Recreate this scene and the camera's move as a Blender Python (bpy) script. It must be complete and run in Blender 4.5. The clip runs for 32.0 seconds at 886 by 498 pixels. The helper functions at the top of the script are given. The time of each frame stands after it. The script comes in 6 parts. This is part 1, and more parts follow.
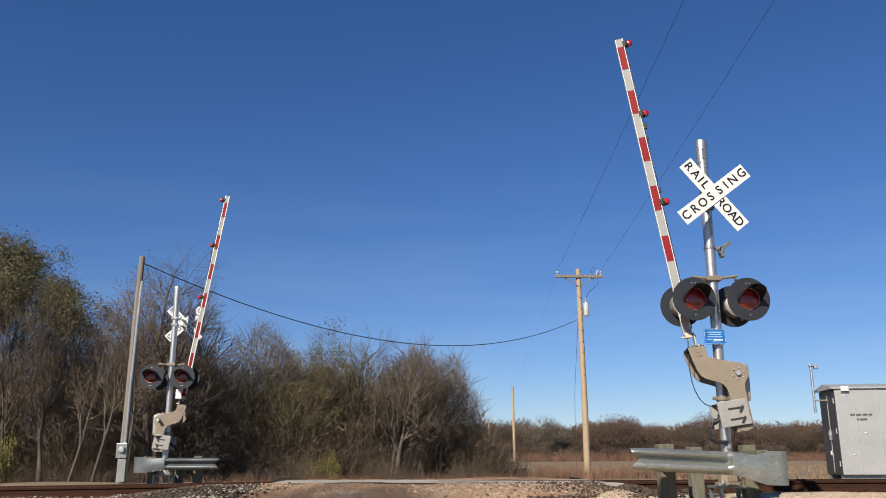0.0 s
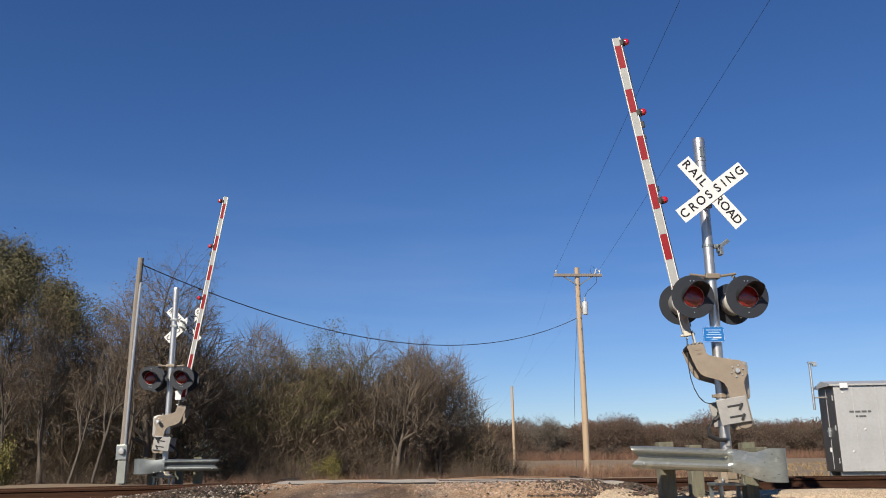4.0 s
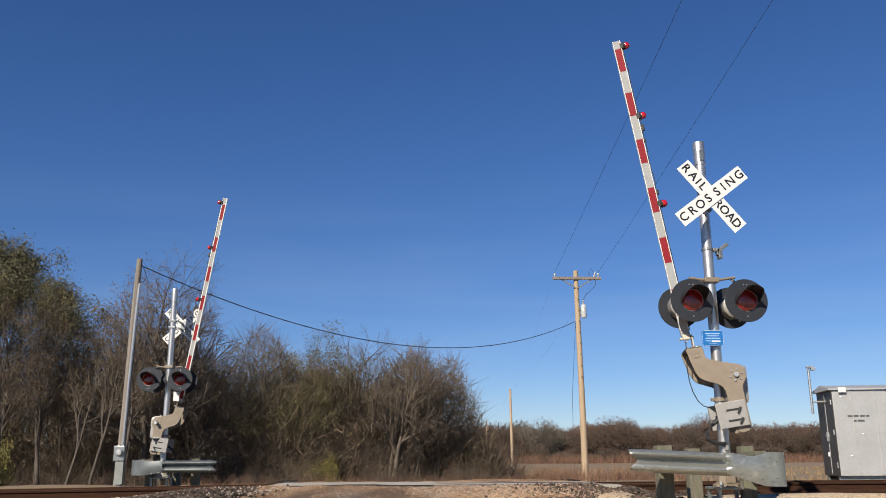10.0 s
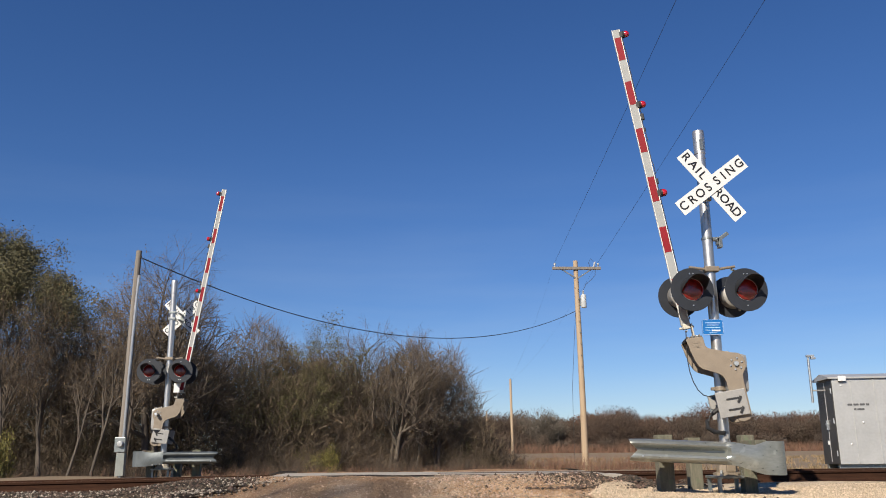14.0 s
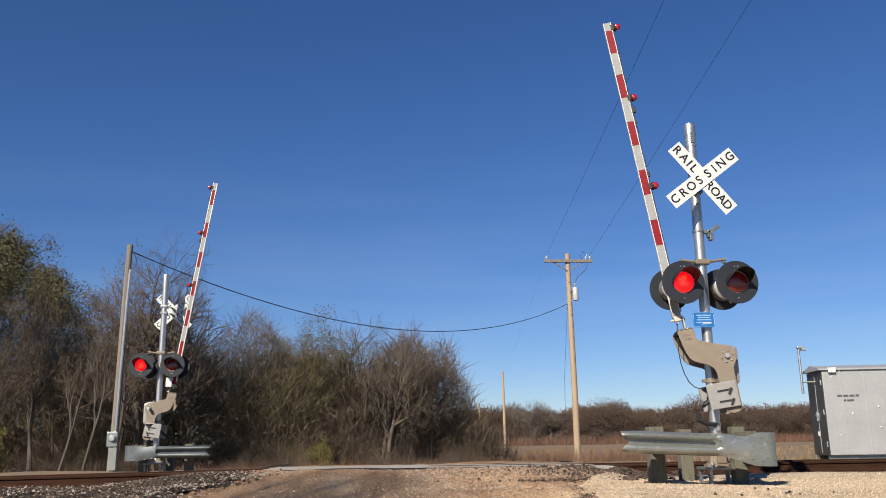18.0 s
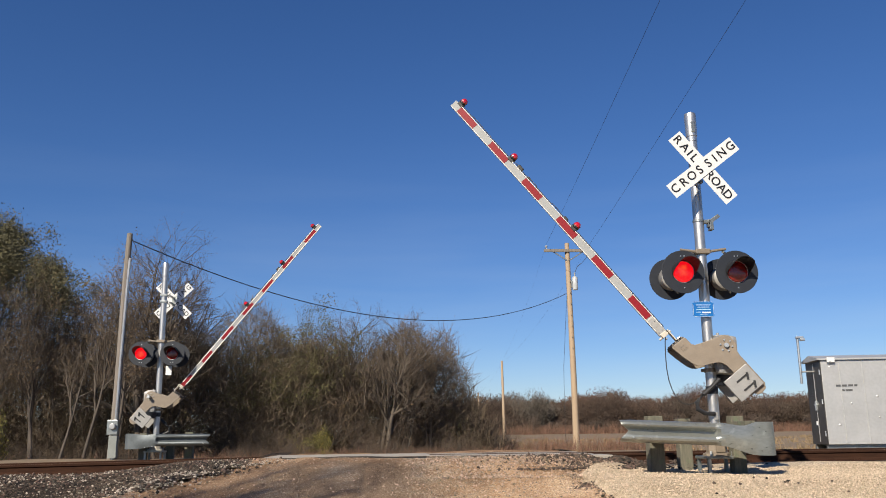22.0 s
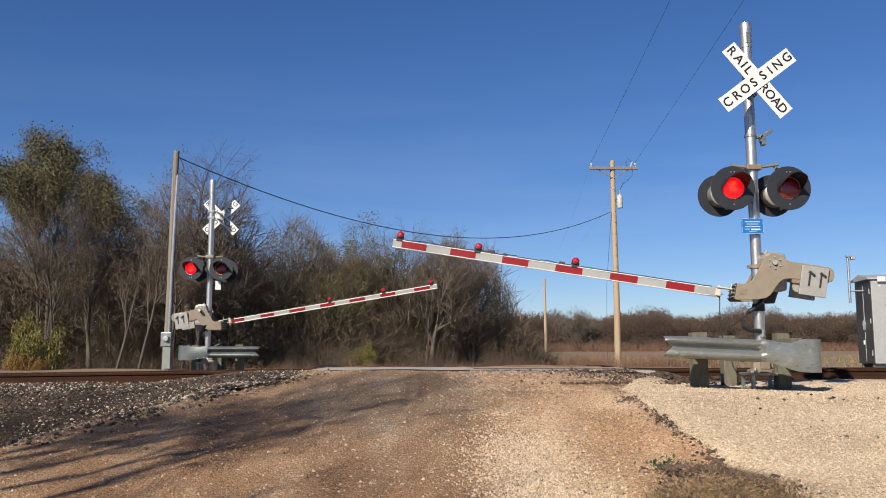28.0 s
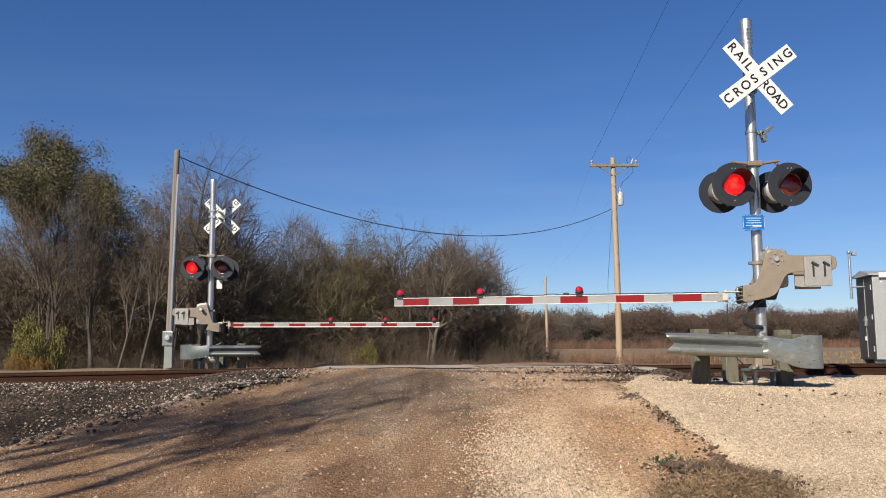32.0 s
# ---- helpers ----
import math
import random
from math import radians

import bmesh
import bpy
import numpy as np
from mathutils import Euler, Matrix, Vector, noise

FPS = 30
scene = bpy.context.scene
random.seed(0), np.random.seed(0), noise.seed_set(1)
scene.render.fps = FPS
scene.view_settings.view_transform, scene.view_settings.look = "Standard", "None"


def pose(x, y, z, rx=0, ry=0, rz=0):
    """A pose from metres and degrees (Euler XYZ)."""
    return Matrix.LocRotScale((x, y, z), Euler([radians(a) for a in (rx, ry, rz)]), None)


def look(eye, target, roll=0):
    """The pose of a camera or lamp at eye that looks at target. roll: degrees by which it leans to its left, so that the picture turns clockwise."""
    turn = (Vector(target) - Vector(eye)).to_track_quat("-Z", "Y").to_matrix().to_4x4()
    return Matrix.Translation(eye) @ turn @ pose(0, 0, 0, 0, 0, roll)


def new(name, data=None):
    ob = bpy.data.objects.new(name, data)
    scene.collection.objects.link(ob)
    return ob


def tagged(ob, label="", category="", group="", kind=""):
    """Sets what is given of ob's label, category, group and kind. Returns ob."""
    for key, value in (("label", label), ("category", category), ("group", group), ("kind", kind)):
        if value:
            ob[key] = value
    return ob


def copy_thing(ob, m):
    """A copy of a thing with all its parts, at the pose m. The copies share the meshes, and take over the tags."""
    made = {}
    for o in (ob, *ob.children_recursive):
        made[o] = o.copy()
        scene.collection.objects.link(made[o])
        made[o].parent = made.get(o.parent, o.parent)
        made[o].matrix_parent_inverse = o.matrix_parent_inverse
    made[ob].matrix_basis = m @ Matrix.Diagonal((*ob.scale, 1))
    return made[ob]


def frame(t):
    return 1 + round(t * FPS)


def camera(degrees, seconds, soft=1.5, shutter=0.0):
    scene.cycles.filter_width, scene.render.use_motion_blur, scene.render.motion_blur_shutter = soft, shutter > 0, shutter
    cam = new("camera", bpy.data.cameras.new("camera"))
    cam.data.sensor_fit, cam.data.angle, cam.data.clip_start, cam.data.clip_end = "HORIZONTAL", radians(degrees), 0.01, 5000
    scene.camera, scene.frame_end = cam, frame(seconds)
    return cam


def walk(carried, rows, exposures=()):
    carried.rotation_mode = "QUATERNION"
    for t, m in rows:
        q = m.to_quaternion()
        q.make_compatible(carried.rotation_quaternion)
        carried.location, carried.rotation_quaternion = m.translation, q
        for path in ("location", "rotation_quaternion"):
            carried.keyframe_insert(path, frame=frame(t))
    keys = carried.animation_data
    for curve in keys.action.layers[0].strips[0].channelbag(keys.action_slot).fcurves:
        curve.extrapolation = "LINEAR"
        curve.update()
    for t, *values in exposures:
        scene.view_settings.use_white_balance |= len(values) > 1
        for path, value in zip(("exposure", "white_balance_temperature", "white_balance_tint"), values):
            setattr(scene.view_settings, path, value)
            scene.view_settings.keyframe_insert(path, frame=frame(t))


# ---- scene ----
# ---- camera ----
cam = camera(55.65, 32.0, 1.0)
# seconds, eye x, y, z, then yaw to the right, pitch up and roll in degrees
PATH = [
    (0, 0.015, -0.010, 0.367, 2.89, 14.17, -0.21),
    (0.5, 0.017, -0.013, 0.365, 3.01, 14.41, -0.38),
    (1, 0.017, -0.022, 0.366, 3.16, 14.54, -0.45),
    (1.5, 0.012, -0.024, 0.364, 3.24, 14.56, -0.46),
    (2, 0.017, -0.024, 0.363, 3.20, 14.50, -0.52),
    (2.5, 0.015, -0.025, 0.362, 3.15, 14.45, -0.59),
    (3, 0.015, -0.021, 0.363, 3.04, 14.40, -0.61),
    (3.5, 0.011, -0.023, 0.364, 3.00, 14.29, -0.60),
    (5.5, 0.011, -0.004, 0.360, 2.91, 13.86, -0.50),
    (6, 0.010, -0.007, 0.361, 2.90, 14.02, -0.34),
    (6.5, 0.006, -0.014, 0.363, 2.92, 14.37, -0.05),
    (7, 0.004, -0.016, 0.364, 2.84, 14.69, 0.07),
    (7.5, 0.004, -0.014, 0.365, 2.83, 14.82, 0.01),
    (8, 0.008, -0.013, 0.360, 2.81, 14.80, -0.14),
    (8.5, 0.010, -0.008, 0.368, 2.94, 14.55, -0.35),
    (9, 0.007, -0.006, 0.368, 3.04, 14.27, -0.34),
    (9.5, 0.004, -0.013, 0.364, 3.03, 14.28, -0.28),
    (10, 0.003, -0.018, 0.361, 3.08, 14.32, -0.33),
    (10.5, 0.002, -0.013, 0.363, 3.08, 14.30, -0.43),
    (11, 0.002, -0.003, 0.363, 3.01, 14.24, -0.38),
    (11.5, 0.003, 0.002, 0.362, 3.00, 14.09, -0.39),
    (12, 0.004, 0.006, 0.364, 2.94, 13.84, -0.47),
    (12.5, 0.005, 0.007, 0.364, 2.83, 13.57, -0.50),
    (13, 0.004, 0.006, 0.362, 2.79, 13.50, -0.54),
    (13.5, 0.006, 0.002, 0.363, 2.85, 13.59, -0.62),
    (14, 0.009, 0.007, 0.362, 3.09, 13.68, -0.57),
    (14.5, 0.008, 0.008, 0.364, 3.29, 13.59, -0.54),
    (16.5, 0.007, 0.010, 0.367, 3.47, 13.27, -0.86),
    (17, 0.012, 0.006, 0.367, 3.54, 13.02, -0.96),
    (17.5, 0.011, 0.006, 0.364, 3.60, 12.96, -1.02),
    (18, 0.009, -0.004, 0.365, 3.64, 13.20, -0.86),
    (18.5, 0.006, -0.007, 0.366, 3.80, 13.52, -0.66),
    (19, 0.007, -0.007, 0.366, 3.93, 13.59, -0.69),
    (19.5, 0.005, -0.004, 0.367, 4.01, 13.48, -0.76),
    (20, 0.003, -0.005, 0.365, 3.98, 13.27, -0.60),
    (20.5, 0.002, -0.005, 0.366, 3.91, 13.07, -0.51),
    (21, 0.004, 0.001, 0.367, 3.80, 12.88, -0.49),
    (21.5, 0.005, 0.007, 0.363, 3.70, 12.59, -0.65),
    (22, 0.004, 0.000, 0.364, 3.66, 12.47, -0.74),
    (22.5, 0.003, 0.002, 0.357, 3.53, 12.33, -0.65),
    (23, 0.000, 0.009, 0.357, 3.30, 12.08, -0.57),
    (23.5, -0.002, 0.012, 0.359, 3.08, 11.69, -0.69),
    (24, -0.005, 0.007, 0.361, 2.93, 11.36, -0.68),
    (24.5, -0.009, -0.003, 0.358, 2.81, 11.02, -0.66),
    (25, -0.018, 0.002, 0.345, 2.47, 9.37, -0.61),
    (25.5, -0.021, 0.004, 0.338, 2.01, 7.50, -0.23),
    (27.5, -0.022, 0.009, 0.334, 0.49, 6.46, -0.29),
    (28, -0.022, 0.018, 0.334, 0.67, 6.93, -0.11),
    (28.5, -0.026, 0.021, 0.333, 0.87, 7.09, -0.02),
    (29, -0.026, 0.020, 0.334, 0.91, 6.92, -0.19),
    (29.5, -0.026, 0.017, 0.331, 0.74, 6.76, -0.31),
    (30, -0.025, 0.022, 0.331, 0.43, 6.77, -0.50),
    (30.5, -0.026, 0.019, 0.332, 0.30, 6.77, -0.62),
    (31, -0.021, 0.015, 0.327, 0.55, 6.71, -0.52),
    (31.5, -0.027, 0.016, 0.330, 0.73, 6.74, -0.38),
    (32, -0.027, 0.017, 0.331, 0.61, 6.80, -0.38),
]
walk(cam, [(t, pose(x, y, z, 90 + p, 0, -w) @ pose(0, 0, 0, 0, 0, r)) for t, x, y, z, w, p, r in PATH])

# ---- light ----
SUN_AZ, SUN_EL = radians(212.7), radians(35)
world = bpy.data.worlds.new("sky")
scene.world = world
world.use_nodes = True
sky = world.node_tree.nodes.new("ShaderNodeTexSky")
sky.sky_type, sky.sun_disc = "NISHITA", False
sky.sun_elevation, sky.sun_rotation = SUN_EL, SUN_AZ
sky.altitude, sky.air_density, sky.dust_density, sky.ozone_density = 300, 1.0, 0.0, 1.6
back = world.node_tree.nodes["Background"]
back.inputs[1].default_value = 0.041
deep = world.node_tree.nodes.new("ShaderNodeHueSaturation")
deep.inputs["Saturation"].default_value = 1.12
tint = world.node_tree.nodes.new("ShaderNodeMix")
tint.data_type, tint.blend_type = "RGBA", "MULTIPLY"
tint.inputs[0].default_value, tint.inputs[7].default_value = 1.0, (0.93, 1.07, 1.45, 1)
world.node_tree.links.new(sky.outputs[0], tint.inputs[6])
world.node_tree.links.new(tint.outputs[2], deep.inputs["Color"])
# thin high cirrus, drawn out level, low over the horizon
N, L = world.node_tree.nodes.new, world.node_tree.links.new
tc, mp, ns, xyz = N("ShaderNodeTexCoord"), N("ShaderNodeMapping"), N("ShaderNodeTexNoise"), N("ShaderNodeSeparateXYZ")
mp.inputs["Scale"].default_value = (1.6, 1.6, 13)
ns.inputs["Scale"].default_value, ns.inputs["Detail"].default_value = 2.2, 6
L(tc.outputs["Generated"], mp.inputs[0]), L(mp.outputs[0], ns.inputs["Vector"]), L(tc.outputs["Generated"], xyz.inputs[0])
veil, low, amt = N("ShaderNodeMapRange"), N("ShaderNodeMapRange"), N("ShaderNodeMath")
veil.inputs[1].default_value, veil.inputs[2].default_value, veil.inputs[4].default_value = 0.38, 0.8, 0.17
low.inputs[1].default_value, low.inputs[2].default_value, low.inputs[3].default_value, low.inputs[4].default_value = 0.02, 0.34, 1.0, 0.0
amt.operation = "MULTIPLY"
L(ns.outputs[0], veil.inputs[0]), L(xyz.outputs[2], low.inputs[0]), L(veil.outputs[0], amt.inputs[0]), L(low.outputs[0], amt.inputs[1])
haze = N("ShaderNodeMix")
haze.data_type = "RGBA"
haze.inputs[7].default_value = (9.0, 10.5, 12.0, 1)
L(amt.outputs[0], haze.inputs[0]), L(deep.outputs[0], haze.inputs[6]), L(haze.outputs[2], back.inputs[0])
sun = new("sun", bpy.data.lights.new("sun", "SUN"))
sun.data.energy, sun.data.angle, sun.data.color = 4.9, radians(0.53), (1.0, 0.91, 0.77)
sun_from = Vector((math.sin(SUN_AZ) * math.cos(SUN_EL), math.cos(SUN_AZ) * math.cos(SUN_EL), math.sin(SUN_EL)))
sun.matrix_basis = look(sun_from * 60, (0, 0, 0))
scene.view_settings.exposure = 0.65


# ---- materials ----
def mat(name, a, b=None, scale=8.0, rough=0.7, metal=0.0, bump=0.0, bump_scale=None, rand=0.0, island=False, speck=None, spec=0.5, coat=0.0, stretch=None):
    """A procedural surface: two noise scales between colours a and b, wear in the roughness, fine relief."""
    m = bpy.data.materials.new(name)
    m.use_nodes = True
    nt = m.node_tree
    N, L = nt.nodes.new, nt.links.new
    p = nt.nodes["Principled BSDF"]
    b = b or tuple(c * 0.7 for c in a)
    tc = N("ShaderNodeTexCoord")
    vec = tc.outputs["Object"]
    if stretch:
        mp = N("ShaderNodeMapping")
        mp.inputs["Scale"].default_value = stretch
        L(vec, mp.inputs[0])
        vec = mp.outputs[0]
    n1, n2 = N("ShaderNodeTexNoise"), N("ShaderNodeTexNoise")
    n1.inputs["Scale"].default_value, n1.inputs["Detail"].default_value = scale, 5
    n2.inputs["Scale"].default_value, n2.inputs["Detail"].default_value = scale * 7.3, 6
    L(vec, n1.inputs["Vector"]), L(vec, n2.inputs["Vector"])
    mx = N("ShaderNodeMath")
    mx.operation = "MULTIPLY_ADD"
    mx.inputs[1].default_value = 0.45
    half = N("ShaderNodeMath")
    half.operation = "MULTIPLY"
    half.inputs[1].default_value = 0.55
    L(n1.outputs[0], half.inputs[0]), L(n2.outputs[0], mx.inputs[0]), L(half.outputs[0], mx.inputs[2])
    ramp = N("ShaderNodeValToRGB")
    ramp.color_ramp.elements[0].position, ramp.color_ramp.elements[1].position = 0.36, 0.64
    ramp.color_ramp.elements[0].color, ramp.color_ramp.elements[1].color = (*b, 1), (*a, 1)
    L(mx.outputs[0], ramp.inputs[0])
    col = ramp.outputs[0]
    if speck:
        c, amount, size = speck
        v = N("ShaderNodeTexNoise")
        v.inputs["Scale"].default_value, v.inputs["Detail"].default_value = size, 3
        L(tc.outputs["Object"], v.inputs["Vector"])
        st = N("ShaderNodeMapRange")
        st.inputs[1].default_value, st.inputs[2].default_value = 1 - amount - 0.05, 1 - amount + 0.05
        L(v.outputs[0], st.inputs[0])
        mc = N("ShaderNodeMix")
        mc.data_type = "RGBA"
        L(st.outputs[0], mc.inputs[0]), L(col, mc.inputs[6])
        mc.inputs[7].default_value = (*c, 1)
        col = mc.outputs[2]
    if rand:
        hsv = N("ShaderNodeHueSaturation")
        src = N("ShaderNodeNewGeometry").outputs["Random Per Island"] if island else N("ShaderNodeObjectInfo").outputs["Random"]
        mr = N("ShaderNodeMapRange")
        mr.inputs[3].default_value, mr.inputs[4].default_value = 1 - rand, 1 + rand
        L(src, mr.inputs[0]), L(mr.outputs[0], hsv.inputs["Value"]), L(col, hsv.inputs["Color"])
        wob = N("ShaderNodeMath")
        wob.operation = "MULTIPLY_ADD"
        wob.inputs[1].default_value, wob.inputs[2].default_value = -0.06 * rand, 0.5 + 0.03 * rand
        L(src, wob.inputs[0]), L(wob.outputs[0], hsv.inputs["Hue"])
        col = hsv.outputs[0]
    L(col, p.inputs["Base Color"])
    rr = N("ShaderNodeMapRange")
    rr.inputs[3].default_value, rr.inputs[4].default_value = max(rough - 0.12, 0.02), min(rough + 0.12, 1)
    L(n2.outputs[0], rr.inputs[0]), L(rr.outputs[0], p.inputs["Roughness"])
    p.inputs["Metallic"].default_value = metal
    p.inputs["Specular IOR Level"].default_value = spec
    p.inputs["Coat Weight"].default_value = coat
    if bump:
        bp = N("ShaderNodeBump")
        bp.inputs["Strength"].default_value, bp.inputs["Distance"].default_value = min(bump, 1), 0.012 * max(bump, 1)
        src = n2.outputs[0]
        if bump_scale:
            n3 = N("ShaderNodeTexNoise")
            n3.inputs["Scale"].default_value, n3.inputs["Detail"].default_value = bump_scale, 5
            L(vec, n3.inputs["Vector"])
            src = n3.outputs[0]
        L(src, bp.inputs["Height"]), L(bp.outputs[0], p.inputs["Normal"])
    return m


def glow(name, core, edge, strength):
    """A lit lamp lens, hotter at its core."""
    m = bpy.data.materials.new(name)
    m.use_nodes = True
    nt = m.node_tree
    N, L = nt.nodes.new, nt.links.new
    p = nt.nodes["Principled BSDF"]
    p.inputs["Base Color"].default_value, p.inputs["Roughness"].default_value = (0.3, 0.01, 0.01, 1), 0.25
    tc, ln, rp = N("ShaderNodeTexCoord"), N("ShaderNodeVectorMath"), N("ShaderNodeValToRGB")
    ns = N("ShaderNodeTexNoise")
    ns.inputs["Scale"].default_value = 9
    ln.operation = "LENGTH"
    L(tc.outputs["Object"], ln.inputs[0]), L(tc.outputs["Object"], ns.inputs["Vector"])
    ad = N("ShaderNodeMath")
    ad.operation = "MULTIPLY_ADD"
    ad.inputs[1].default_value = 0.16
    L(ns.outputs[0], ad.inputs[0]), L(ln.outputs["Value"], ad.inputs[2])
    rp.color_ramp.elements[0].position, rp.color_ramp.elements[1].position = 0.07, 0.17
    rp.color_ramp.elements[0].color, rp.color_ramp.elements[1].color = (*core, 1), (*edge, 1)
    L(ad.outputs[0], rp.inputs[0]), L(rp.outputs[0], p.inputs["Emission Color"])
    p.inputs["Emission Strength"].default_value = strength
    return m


galv = mat("galvanised steel", (0.50, 0.52, 0.53), (0.33, 0.35, 0.36), 9, 0.42, 0.85, 0.12, speck=((0.66, 0.68, 0.68), 0.36, 26))
galv_dull = mat("dull galvanised steel", (0.29, 0.305, 0.295), (0.2, 0.215, 0.21), 3.5, 0.38, 0.72, 0.12, speck=((0.38, 0.39, 0.37), 0.36, 9), stretch=(1, 1, 2.0))
alu = mat("brushed aluminium pipe", (0.56, 0.545, 0.52), (0.42, 0.41, 0.395), 5, 0.38, 0.88, 0.08, stretch=(2, 2, 0.4))
cast = mat("tan cast aluminium", (0.215, 0.175, 0.131), (0.175, 0.141, 0.105), 10, 0.55, 0.15, 0.2, speck=((0.2, 0.17, 0.135), 0.33, 30))
plate_grey = mat("grey plate", (0.302, 0.294, 0.277), (0.244, 0.235, 0.223), 9, 0.5, 0.3, 0.12, speck=((0.252, 0.244, 0.227), 0.33, 40))
black = mat("faded black paint", (0.0176, 0.021, 0.0286), (0.0134, 0.016, 0.0218), 9, 0.6, 0.0, 0.1, speck=((0.0302, 0.0336, 0.042), 0.27, 30), spec=0.35)
rubber = mat("black rubber", (0.0151, 0.0151, 0.016), None, 12, 0.6)
dark_in = mat("dark hood", (0.0118, 0.0134, 0.0168), None, 12, 0.6, 0, 0.1)
galv_beam = mat("weathered galvanised beam", (0.31, 0.32, 0.295), (0.215, 0.225, 0.207), 3.0, 0.32, 0.6, 0.1, speck=((0.37, 0.38, 0.35), 0.33, 7), stretch=(0.7, 1, 2.0))
galv_dark = mat("darker galvanised steel", (0.12, 0.135, 0.14), (0.08, 0.09, 0.095), 5, 0.5, 0.4, 0.1)
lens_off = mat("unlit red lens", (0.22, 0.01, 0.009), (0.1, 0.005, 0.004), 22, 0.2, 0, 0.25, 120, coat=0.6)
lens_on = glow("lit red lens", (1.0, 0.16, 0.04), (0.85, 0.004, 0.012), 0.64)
jewel = mat("red jewel lens", (0.56, 0.005, 0.014), (0.2, 0.003, 0.006), 35, 0.14, 0, 0.0, coat=1.0)
far_tan = mat("far grey-brown twigs", (0.096, 0.069, 0.049), (0.05, 0.037, 0.027), 0.2, 0.95, rand=0.3, island=True)
far_brown = mat("far brown twigs", (0.09, 0.057, 0.038), (0.043, 0.029, 0.021), 0.2, 0.95, rand=0.25, island=True)
red_sheet = mat("red reflective sheeting", (0.21, 0.008, 0.014), (0.17, 0.007, 0.011), 6, 0.45, 0, 0.05, speck=((0.24, 0.02, 0.026), 0.3, 35), spec=0.2)
white_sheet = mat("silver-white reflective sheeting", (0.29, 0.295, 0.29), (0.245, 0.25, 0.245), 6, 0.5, 0, 0.05, speck=((0.22, 0.22, 0.215), 0.28, 30), spec=0.25)
white_edge = mat("white painted edge", (0.672, 0.664, 0.622), (0.554, 0.546, 0.504), 9, 0.45, 0, 0.08)
sign_white = mat("white sign sheeting", (0.588, 0.588, 0.58), (0.546, 0.546, 0.538), 5, 0.4, 0, 0.03, speck=((0.571, 0.571, 0.554), 0.25, 18))
letter_black = mat("black lettering", (0.0101, 0.0101, 0.0109), None, 20, 0.45)
sign_blue = mat("blue sign sheeting", (0.006, 0.125, 0.40), (0.006, 0.11, 0.35), 8, 0.4)
wood_post = mat("weathered timber post", (0.15, 0.138, 0.098), (0.075, 0.072, 0.052), 6, 0.85, 0, 0.5, stretch=(6, 6, 0.7), rand=0.12, speck=((0.109, 0.126, 0.0756), 0.36, 8))
wood_pole = mat("pale utility pole timber", (0.37, 0.277, 0.185), (0.294, 0.214, 0.139), 3, 0.85, 0, 0.4, stretch=(9, 9, 0.35), speck=((0.21, 0.134, 0.084), 0.3, 7))
wood_grey = mat("grey weathered pole timber", (0.218, 0.189, 0.16), (0.126, 0.109, 0.0924), 3, 0.85, 0, 0.5, stretch=(12, 12, 0.3))
rust = mat("rusty rail steel", (0.048, 0.023, 0.014), (0.026, 0.0135, 0.0095), 9, 0.95, 0.0, 0.3, stretch=(0.4, 3, 3), spec=0.05)
rail_top = mat("worn rail head", (0.17, 0.13, 0.1), (0.1, 0.073, 0.055), 5, 0.85, 0.0, 0.1, stretch=(0.2, 4, 4), spec=0.08)
tie_wood = mat("creosoted sleeper", (0.084, 0.0672, 0.0546), (0.042, 0.0353, 0.0302), 6, 0.9, 0, 0.5, stretch=(6, 1, 6), rand=0.2)
concrete = mat("worn concrete panel", (0.33, 0.3, 0.26), (0.24, 0.215, 0.18), 4, 0.9, 0, 0.3, speck=((0.2, 0.17, 0.14), 0.34, 10))
cab_alu = mat("mill aluminium cabinet", (0.455, 0.45, 0.437), (0.385, 0.38, 0.368), 2.2, 0.45, 0.45, 0.05, speck=((0.4, 0.4, 0.4), 0.3, 9))
cab_dark = mat("dark brown door surface", (0.085, 0.078, 0.072), (0.06, 0.055, 0.05), 5, 0.5, 0.6, 0.06)
box_paint = mat("dull green-grey box paint", (0.2, 0.215, 0.2), (0.15, 0.16, 0.15), 6, 0.6)
insul = mat("grey ceramic", (0.378, 0.386, 0.395), None, 20, 0.3)
trans = mat("grey transformer paint", (0.437, 0.454, 0.462), None, 8, 0.45)
wire_mat = mat("black wire", (0.0168, 0.0168, 0.0185), None, 20, 0.6)
bark = mat("grey-brown bark", (0.095, 0.077, 0.06), (0.044, 0.036, 0.029), 5, 0.95, 0, 0.6, stretch=(3, 3, 0.6), rand=0.18)
bark_pale = mat("pale bark", (0.125, 0.1, 0.076), (0.062, 0.05, 0.038), 5, 0.95, 0, 0.6, stretch=(3, 3, 0.6))
twig_mat = mat("brown twigs", (0.119, 0.092, 0.068), (0.058, 0.045, 0.034), 3, 0.95, rand=0.25, island=True)
leaf_green = mat("olive autumn leaves", (0.126, 0.115, 0.038), (0.066, 0.06, 0.023), 1.2, 0.8, rand=0.3, island=True)
leaf_brown = mat("dry brown leaves", (0.165, 0.108, 0.05), (0.084, 0.057, 0.03), 1.2, 0.85, rand=0.3, island=True)
leaf_ash = mat("dull dark green leaves", (0.108, 0.096, 0.041), (0.06, 0.054, 0.026), 1.2, 0.8, rand=0.3, island=True)
